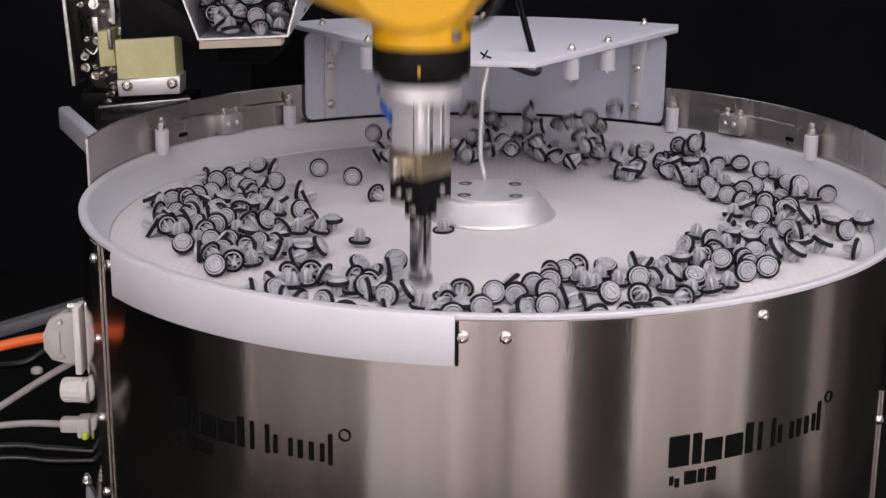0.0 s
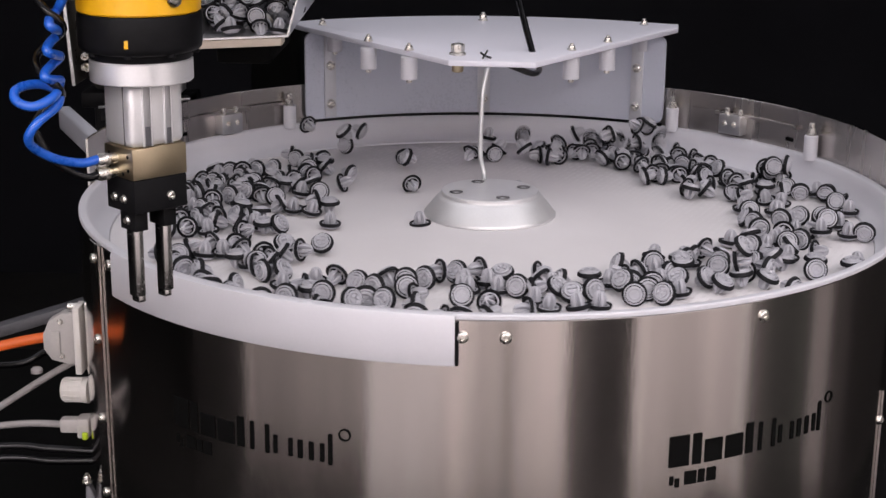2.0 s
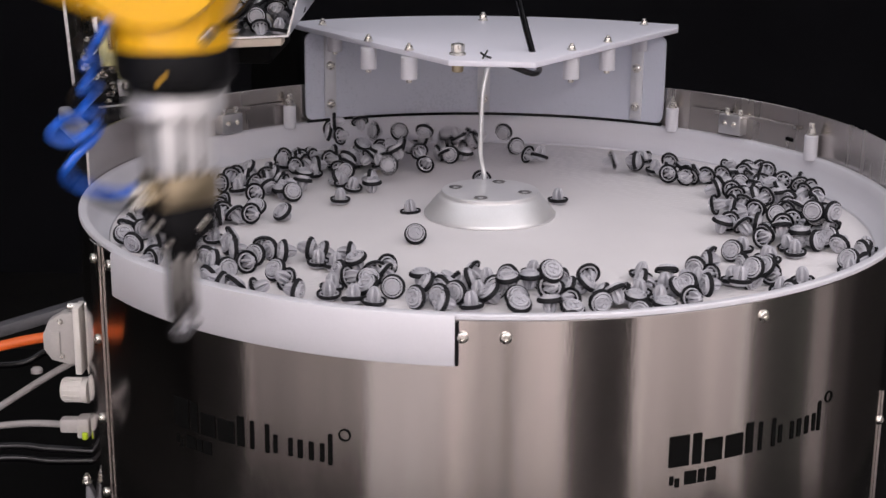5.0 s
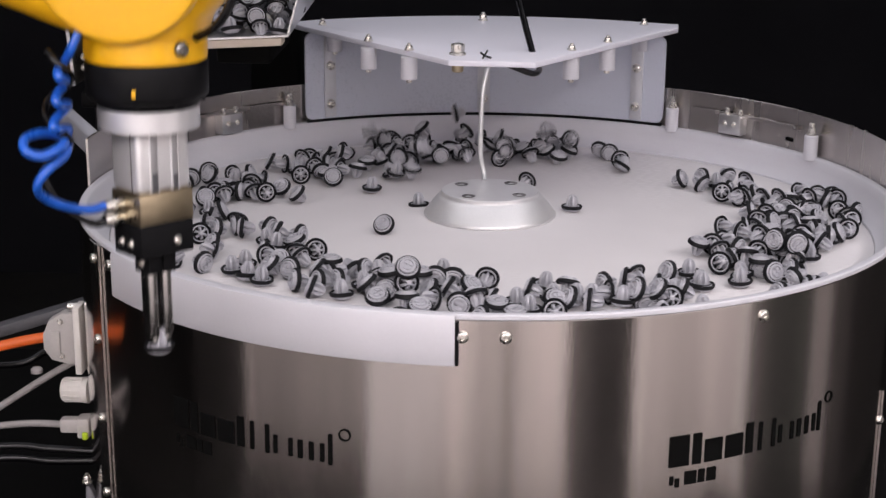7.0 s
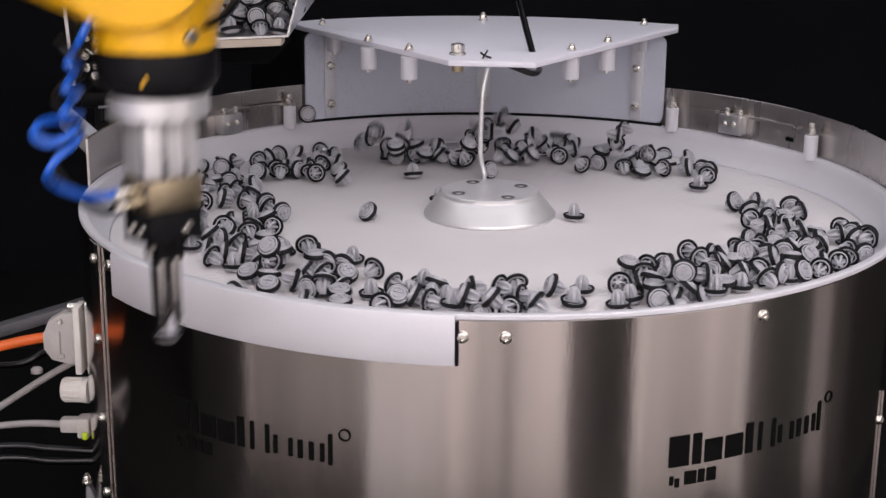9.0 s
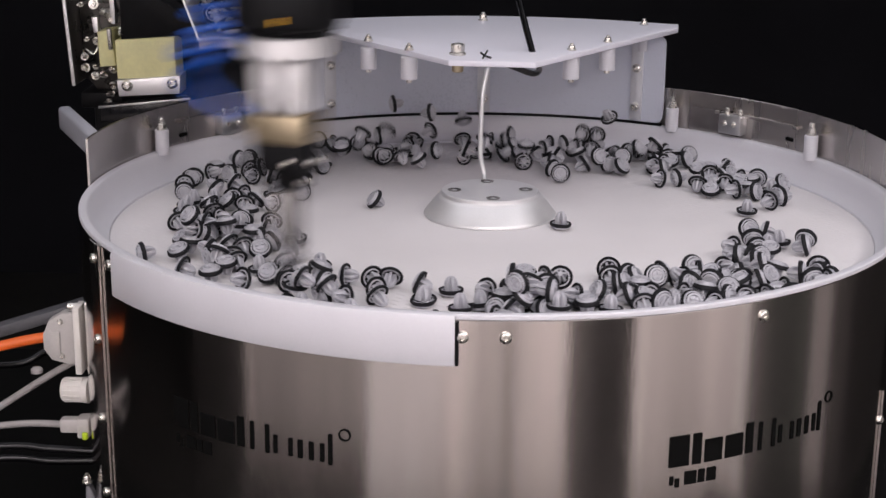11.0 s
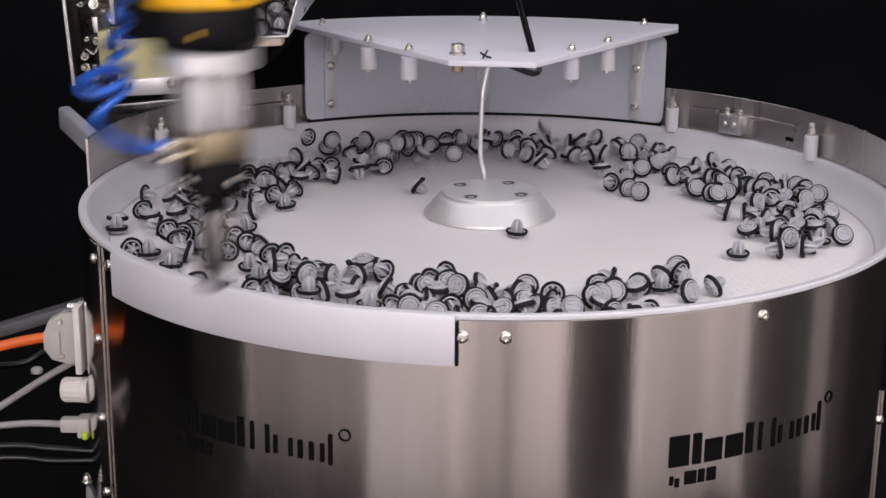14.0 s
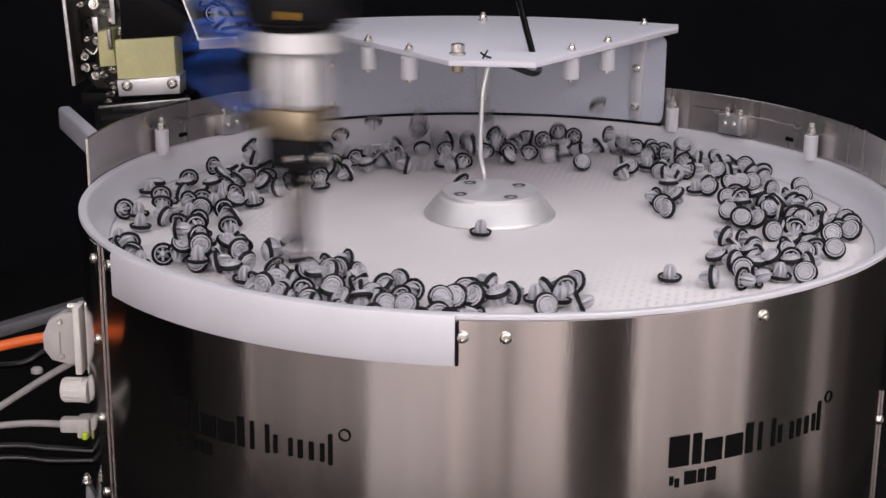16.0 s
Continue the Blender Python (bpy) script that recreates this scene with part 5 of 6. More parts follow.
def motions():
    arm_rows = [
        (0.0, pose(-0.0473, -0.1907, 0.0900)), (0.1, pose(-0.0597, -0.2090, 0.1222)), (0.2, pose(-0.1271, -0.3090, 0.1406)),
        (0.3, pose(-0.1854, -0.3955, 0.1101)), (0.4, pose(-0.1834, -0.3926, 0.1049)), (0.5, pose(-0.1831, -0.3921, 0.1364)),
        (0.6, pose(-0.1479, -0.3408, 0.1415)), (0.7, pose(-0.0904, -0.2568, 0.1288)), (0.8, pose(-0.0843, -0.2478, 0.0936)),
        (0.9, pose(-0.0888, -0.2545, 0.0876)), (1.0, pose(-0.0925, -0.2599, 0.0995)), (1.1, pose(-0.1021, -0.2739, 0.1342)),
        (1.2, pose(-0.1493, -0.3428, 0.1389)), (1.3, pose(-0.1798, -0.3873, 0.1121)), (1.4, pose(-0.1840, -0.3935, 0.1077)),
        (1.5, pose(-0.1817, -0.3905, 0.1332)), (1.6, pose(-0.1867, -0.3970, 0.1355)), (1.7, pose(-0.1874, -0.3980, 0.1357)),
        (2.1, pose(-0.1874, -0.3980, 0.1357)), (2.2, pose(-0.1574, -0.3585, 0.1373)), (2.3, pose(-0.0761, -0.2516, 0.1451)),
        (2.4, pose(-0.0349, -0.1974, 0.1068)), (2.5, pose(-0.0380, -0.2015, 0.0906)), (2.6, pose(-0.0420, -0.2067, 0.0894)),
        (2.7, pose(-0.0464, -0.2125, 0.1151)), (2.8, pose(-0.0911, -0.2713, 0.1377)), (2.9, pose(-0.1651, -0.3686, 0.1287)),
        (3.0, pose(-0.1841, -0.3936, 0.1068)), (3.1, pose(-0.1847, -0.3945, 0.1099)), (3.2, pose(-0.1708, -0.3720, 0.1371)),
        (3.3, pose(-0.1078, -0.2694, 0.1414)), (3.4, pose(-0.0606, -0.1927, 0.1132)), (3.5, pose(-0.0596, -0.1909, 0.0891)),
        (3.6, pose(-0.0648, -0.1994, 0.0909)), (3.7, pose(-0.0689, -0.2061, 0.1123)), (3.8, pose(-0.0878, -0.2368, 0.1434)),
        (3.9, pose(-0.1508, -0.3395, 0.1392)), (4.0, pose(-0.1842, -0.3937, 0.1068)), (4.1, pose(-0.1842, -0.3938, 0.1050)),
        (4.2, pose(-0.1808, -0.3880, 0.1311)), (4.3, pose(-0.1285, -0.2997, 0.1394)), (4.4, pose(-0.0761, -0.2109, 0.1210)),
        (4.5, pose(-0.0603, -0.1843, 0.0948)), (4.6, pose(-0.0637, -0.1899, 0.0888)), (4.7, pose(-0.0681, -0.1975, 0.1046)),
        (4.8, pose(-0.0827, -0.2222, 0.1333)), (4.9, pose(-0.1336, -0.3083, 0.1398)), (5.0, pose(-0.1746, -0.3775, 0.1142)),
        (5.1, pose(-0.1842, -0.3938, 0.1029)), (5.2, pose(-0.1818, -0.3898, 0.1225)), (5.3, pose(-0.1593, -0.3532, 0.1379)),
        (5.4, pose(-0.0990, -0.2550, 0.1361)), (5.5, pose(-0.0604, -0.1922, 0.1084)), (5.6, pose(-0.0606, -0.1925, 0.0894)),
        (5.7, pose(-0.0656, -0.2007, 0.0952)), (5.8, pose(-0.0728, -0.2123, 0.1187)), (5.9, pose(-0.1015, -0.2590, 0.1425)),
        (6.0, pose(-0.1578, -0.3507, 0.1319)), (6.1, pose(-0.1842, -0.3937, 0.1038)), (6.2, pose(-0.1835, -0.3925, 0.1081)),
        (6.3, pose(-0.1558, -0.3392, 0.1400)), (6.4, pose(-0.0929, -0.2183, 0.1277)), (6.5, pose(-0.0740, -0.1821, 0.0948)),
        (6.6, pose(-0.0768, -0.1873, 0.0892)), (6.7, pose(-0.0818, -0.1969, 0.0932)), (6.8, pose(-0.0957, -0.2238, 0.1268)),
        (6.9, pose(-0.1545, -0.3368, 0.1299)), (7.0, pose(-0.1853, -0.3959, 0.1096)), (7.1, pose(-0.1855, -0.3958, 0.1057)),
        (7.2, pose(-0.1769, -0.3824, 0.1401)), (7.3, pose(-0.1131, -0.2835, 0.1429)), (7.4, pose(-0.0542, -0.1920, 0.1213)),
        (7.5, pose(-0.0509, -0.1869, 0.0930)), (7.6, pose(-0.0541, -0.1919, 0.0905)), (7.7, pose(-0.0591, -0.1995, 0.1100)),
        (7.8, pose(-0.0693, -0.2154, 0.1376)), (7.9, pose(-0.1375, -0.3213, 0.1367)), (8.0, pose(-0.1819, -0.3901, 0.1150)),
        (8.1, pose(-0.1840, -0.3935, 0.1077)), (8.2, pose(-0.1816, -0.3905, 0.1370)), (8.3, pose(-0.1378, -0.3365, 0.1398)),
        (8.4, pose(-0.0670, -0.2491, 0.1288)), (8.5, pose(-0.0552, -0.2345, 0.0966)), (8.6, pose(-0.0600, -0.2404, 0.0900)),
        (8.7, pose(-0.0660, -0.2479, 0.1006)), (8.8, pose(-0.0716, -0.2548, 0.1309)), (8.9, pose(-0.1322, -0.3296, 0.1395)),
        (9.0, pose(-0.1811, -0.3898, 0.1152)), (9.1, pose(-0.1856, -0.3954, 0.1056)), (9.2, pose(-0.1847, -0.3945, 0.1296)),
        (9.3, pose(-0.1609, -0.3612, 0.1377)), (9.4, pose(-0.1053, -0.2834, 0.1322)), (9.5, pose(-0.0623, -0.2233, 0.1089)),
        (9.6, pose(-0.0587, -0.2182, 0.0889)), (9.7, pose(-0.0642, -0.2259, 0.0911)), (9.8, pose(-0.0701, -0.2341, 0.1122)),
        (9.9, pose(-0.1044, -0.2821, 0.1331)), (10.0, pose(-0.1580, -0.3571, 0.1262)), (10.1, pose(-0.1833, -0.3925, 0.1104)),
        (10.2, pose(-0.1852, -0.3950, 0.1177)), (10.3, pose(-0.1821, -0.3910, 0.1312)), (10.4, pose(-0.1472, -0.3463, 0.1389)),
        (10.5, pose(-0.0826, -0.2635, 0.1303)), (10.6, pose(-0.0579, -0.2318, 0.1019)), (10.7, pose(-0.0593, -0.2337, 0.0900)),
        (10.8, pose(-0.0652, -0.2411, 0.0973)), (10.9, pose(-0.0709, -0.2484, 0.1239)), (11.0, pose(-0.1212, -0.3129, 0.1373)),
        (11.1, pose(-0.1718, -0.3779, 0.1197)), (11.2, pose(-0.1847, -0.3945, 0.1076)), (11.3, pose(-0.1647, -0.3632, 0.1411)),
        (11.4, pose(-0.1046, -0.2687, 0.1467)), (11.5, pose(-0.0732, -0.2194, 0.1040)), (11.6, pose(-0.0753, -0.2226, 0.0890)),
        (11.7, pose(-0.0812, -0.2319, 0.0922)), (11.8, pose(-0.0859, -0.2394, 0.1188)), (11.9, pose(-0.1158, -0.2864, 0.1476)),
        (12.0, pose(-0.1710, -0.3730, 0.1289)), (12.1, pose(-0.1841, -0.3936, 0.1052)), (12.2, pose(-0.1824, -0.3915, 0.1111)),
        (12.3, pose(-0.1701, -0.3755, 0.1378)), (12.4, pose(-0.1128, -0.3013, 0.1586)), (12.5, pose(-0.0711, -0.2474, 0.1168)),
        (12.6, pose(-0.0732, -0.2501, 0.0898)), (12.7, pose(-0.0771, -0.2552, 0.0902)), (12.8, pose(-0.0829, -0.2626, 0.1131)),
        (12.9, pose(-0.1107, -0.2986, 0.1419)), (13.0, pose(-0.1642, -0.3679, 0.1305)), (13.1, pose(-0.1835, -0.3928, 0.1030)),
        (13.2, pose(-0.1854, -0.3954, 0.1111)), (13.3, pose(-0.1724, -0.3769, 0.1371)), (13.4, pose(-0.1158, -0.2957, 0.1423)),
        (13.5, pose(-0.0705, -0.2307, 0.1154)), (13.6, pose(-0.0706, -0.2307, 0.0898)), (13.7, pose(-0.0752, -0.2375, 0.0902)),
        (13.8, pose(-0.0791, -0.2430, 0.1178)), (13.9, pose(-0.1028, -0.2770, 0.1390)), (14.0, pose(-0.1594, -0.3582, 0.1353)),
        (14.1, pose(-0.1840, -0.3935, 0.1077)), (14.2, pose(-0.1841, -0.3936, 0.1052)), (14.3, pose(-0.1862, -0.3964, 0.1291)),
        (14.4, pose(-0.1543, -0.3539, 0.1374)), (14.5, pose(-0.0840, -0.2603, 0.1293)), (14.6, pose(-0.0726, -0.2451, 0.0998)),
        (14.7, pose(-0.0794, -0.2541, 0.0877)), (14.8, pose(-0.0842, -0.2605, 0.0954)), (14.9, pose(-0.0904, -0.2687, 0.1280)),
        (15.0, pose(-0.1362, -0.3297, 0.1404)), (15.1, pose(-0.1774, -0.3846, 0.1163)), (15.2, pose(-0.1843, -0.3939, 0.1075)),
        (15.3, pose(-0.1847, -0.3943, 0.1236)), (15.4, pose(-0.1513, -0.3597, 0.1384)), (15.5, pose(-0.0742, -0.2799, 0.1386)),
        (15.6, pose(-0.0449, -0.2496, 0.1028)), (15.7, pose(-0.0493, -0.2542, 0.0882)), (15.8, pose(-0.0548, -0.2598, 0.0942)),
        (15.9, pose(-0.0622, -0.2675, 0.1245)), (16.0, pose(-0.1146, -0.3217, 0.1419))]
    walk(robot_arm, arm_rows)
    yaw_rows = [
        (0.0, pose(0, 0, 0, 0, 0, 55)), (0.1, pose(0, 0, 0, 0, 0, 55)), (0.2, pose(0, 0, 0, 0, 0, 49)), (0.3, pose(0, 0, 0, 0, 0, 46)), (0.4, pose(0, 0, 0, 0, 0, 46)),
        (0.5, pose(0, 0, 0, 0, 0, 46)), (0.6, pose(0, 0, 0, 0, 0, 12)), (0.7, pose(0, 0, 0, 0, 0, -84)), (0.8, pose(0, 0, 0, 0, 0, -84)), (0.9, pose(0, 0, 0, 0, 0, -84)),
        (1.0, pose(0, 0, 0, 0, 0, -84)), (1.1, pose(0, 0, 0, 0, 0, -84)), (1.2, pose(0, 0, 0, 0, 0, 16)), (1.3, pose(0, 0, 0, 0, 0, 46)), (1.4, pose(0, 0, 0, 0, 0, 46)),
        (1.5, pose(0, 0, 0, 0, 0, 46)), (1.6, pose(0, 0, 0, 0, 0, 46)), (1.7, pose(0, 0, 0, 0, 0, 46)), (2.1, pose(0, 0, 0, 0, 0, 46)), (2.2, pose(0, 0, 0, 0, 0, 45)),
        (2.3, pose(0, 0, 0, 0, 0, -77)), (2.4, pose(0, 0, 0, 0, 0, -84)), (2.5, pose(0, 0, 0, 0, 0, -84)), (2.6, pose(0, 0, 0, 0, 0, -84)), (2.7, pose(0, 0, 0, 0, 0, -84)),
        (2.8, pose(0, 0, 0, 0, 0, -57)), (2.9, pose(0, 0, 0, 0, 0, 46)), (3.0, pose(0, 0, 0, 0, 0, 46)), (3.1, pose(0, 0, 0, 0, 0, 46)), (3.2, pose(0, 0, 0, 0, 0, 46)),
        (3.3, pose(0, 0, 0, 0, 0, -53)), (3.4, pose(0, 0, 0, 0, 0, -84)), (3.5, pose(0, 0, 0, 0, 0, -84)), (3.6, pose(0, 0, 0, 0, 0, -84)), (3.7, pose(0, 0, 0, 0, 0, -84)),
        (3.8, pose(0, 0, 0, 0, 0, -81)), (3.9, pose(0, 0, 0, 0, 0, 35)), (4.0, pose(0, 0, 0, 0, 0, 46)), (4.1, pose(0, 0, 0, 0, 0, 46)), (4.2, pose(0, 0, 0, 0, 0, 46)),
        (4.3, pose(0, 0, 0, 0, 0, -8)), (4.4, pose(0, 0, 0, 0, 0, -84)), (4.5, pose(0, 0, 0, 0, 0, -84)), (4.6, pose(0, 0, 0, 0, 0, -84)), (4.7, pose(0, 0, 0, 0, 0, -84)),
        (4.8, pose(0, 0, 0, 0, 0, -84)), (4.9, pose(0, 0, 0, 0, 0, 4)), (5.0, pose(0, 0, 0, 0, 0, 46)), (5.1, pose(0, 0, 0, 0, 0, 46)), (5.2, pose(0, 0, 0, 0, 0, 46)),
        (5.3, pose(0, 0, 0, 0, 0, 44)), (5.4, pose(0, 0, 0, 0, 0, -67)), (5.5, pose(0, 0, 0, 0, 0, -84)), (5.6, pose(0, 0, 0, 0, 0, -84)), (5.7, pose(0, 0, 0, 0, 0, -84)),
        (5.8, pose(0, 0, 0, 0, 0, -84)), (5.9, pose(0, 0, 0, 0, 0, -63)), (6.0, pose(0, 0, 0, 0, 0, 43)), (6.1, pose(0, 0, 0, 0, 0, 46)), (6.2, pose(0, 0, 0, 0, 0, 46)),
        (6.3, pose(0, 0, 0, 0, 0, 46)), (6.4, pose(0, 0, 0, 0, 0, 50)), (6.5, pose(0, 0, 0, 0, 0, 50)), (6.6, pose(0, 0, 0, 0, 0, 50)), (6.7, pose(0, 0, 0, 0, 0, 50)),
        (6.8, pose(0, 0, 0, 0, 0, 50)), (6.9, pose(0, 0, 0, 0, 0, 46)), (7.0, pose(0, 0, 0, 0, 0, 46)), (7.1, pose(0, 0, 0, 0, 0, 46)), (7.2, pose(0, 0, 0, 0, 0, 46)),
        (7.3, pose(0, 0, 0, 0, 0, -30)), (7.4, pose(0, 0, 0, 0, 0, -84)), (7.5, pose(0, 0, 0, 0, 0, -84)), (7.6, pose(0, 0, 0, 0, 0, -84)), (7.7, pose(0, 0, 0, 0, 0, -84)),
        (7.8, pose(0, 0, 0, 0, 0, -84)), (7.9, pose(0, 0, 0, 0, 0, 19)), (8.0, pose(0, 0, 0, 0, 0, 46)), (8.1, pose(0, 0, 0, 0, 0, 46)), (8.2, pose(0, 0, 0, 0, 0, 46)),
        (8.3, pose(0, 0, 0, 0, 0, 15)), (8.4, pose(0, 0, 0, 0, 0, -84)), (8.5, pose(0, 0, 0, 0, 0, -84)), (8.6, pose(0, 0, 0, 0, 0, -84)), (8.7, pose(0, 0, 0, 0, 0, -84)),
        (8.8, pose(0, 0, 0, 0, 0, -84)), (8.9, pose(0, 0, 0, 0, 0, 3)), (9.0, pose(0, 0, 0, 0, 0, 46)), (9.1, pose(0, 0, 0, 0, 0, 46)), (9.2, pose(0, 0, 0, 0, 0, 46)),
        (9.3, pose(0, 0, 0, 0, 0, 45)), (9.4, pose(0, 0, 0, 0, 0, -57)), (9.5, pose(0, 0, 0, 0, 0, -84)), (9.6, pose(0, 0, 0, 0, 0, -84)), (9.7, pose(0, 0, 0, 0, 0, -84)),
        (9.8, pose(0, 0, 0, 0, 0, -84)), (9.9, pose(0, 0, 0, 0, 0, -58)), (10.0, pose(0, 0, 0, 0, 0, 43)), (10.1, pose(0, 0, 0, 0, 0, 46)), (10.2, pose(0, 0, 0, 0, 0, 46)),
        (10.3, pose(0, 0, 0, 0, 0, 46)), (10.4, pose(0, 0, 0, 0, 0, 31)), (10.5, pose(0, 0, 0, 0, 0, -83)), (10.6, pose(0, 0, 0, 0, 0, -84)), (10.7, pose(0, 0, 0, 0, 0, -84)),
        (10.8, pose(0, 0, 0, 0, 0, -84)), (10.9, pose(0, 0, 0, 0, 0, -84)), (11.0, pose(0, 0, 0, 0, 0, -20)), (11.1, pose(0, 0, 0, 0, 0, 46)), (11.2, pose(0, 0, 0, 0, 0, 46)),
        (11.3, pose(0, 0, 0, 0, 0, 45)), (11.4, pose(0, 0, 0, 0, 0, -76)), (11.5, pose(0, 0, 0, 0, 0, -84)), (11.6, pose(0, 0, 0, 0, 0, -84)), (11.7, pose(0, 0, 0, 0, 0, -84)),
        (11.8, pose(0, 0, 0, 0, 0, -84)), (11.9, pose(0, 0, 0, 0, 0, -55)), (12.0, pose(0, 0, 0, 0, 0, 46)), (12.1, pose(0, 0, 0, 0, 0, 46)), (12.2, pose(0, 0, 0, 0, 0, 46)),
        (12.3, pose(0, 0, 0, 0, 0, 46)), (12.4, pose(0, 0, 0, 0, 0, -59)), (12.5, pose(0, 0, 0, 0, 0, -84)), (12.6, pose(0, 0, 0, 0, 0, -84)), (12.7, pose(0, 0, 0, 0, 0, -84)),
        (12.8, pose(0, 0, 0, 0, 0, -84)), (12.9, pose(0, 0, 0, 0, 0, -64)), (13.0, pose(0, 0, 0, 0, 0, 45)), (13.1, pose(0, 0, 0, 0, 0, 46)), (13.2, pose(0, 0, 0, 0, 0, 46)),
        (13.3, pose(0, 0, 0, 0, 0, 46)), (13.4, pose(0, 0, 0, 0, 0, -50)), (13.5, pose(0, 0, 0, 0, 0, -84)), (13.6, pose(0, 0, 0, 0, 0, -84)), (13.7, pose(0, 0, 0, 0, 0, -84)),
        (13.8, pose(0, 0, 0, 0, 0, -84)), (13.9, pose(0, 0, 0, 0, 0, -74)), (14.0, pose(0, 0, 0, 0, 0, 42)), (14.1, pose(0, 0, 0, 0, 0, 46)), (14.2, pose(0, 0, 0, 0, 0, 46)),
        (14.3, pose(0, 0, 0, 0, 0, 46)), (14.4, pose(0, 0, 0, 0, 0, 33)), (14.5, pose(0, 0, 0, 0, 0, -84)), (14.6, pose(0, 0, 0, 0, 0, -84)), (14.7, pose(0, 0, 0, 0, 0, -84)),
        (14.8, pose(0, 0, 0, 0, 0, -84)), (14.9, pose(0, 0, 0, 0, 0, -84)), (15.0, pose(0, 0, 0, 0, 0, -9)), (15.1, pose(0, 0, 0, 0, 0, 46)), (15.2, pose(0, 0, 0, 0, 0, 46)),
        (15.3, pose(0, 0, 0, 0, 0, 46)), (15.4, pose(0, 0, 0, 0, 0, 39)), (15.5, pose(0, 0, 0, 0, 0, -84)), (15.6, pose(0, 0, 0, 0, 0, -84)), (15.7, pose(0, 0, 0, 0, 0, -84)),
        (15.8, pose(0, 0, 0, 0, 0, -84)), (15.9, pose(0, 0, 0, 0, 0, -84)), (16.0, pose(0, 0, 0, 0, 0, -25))]
    walk(gripper, yaw_rows)
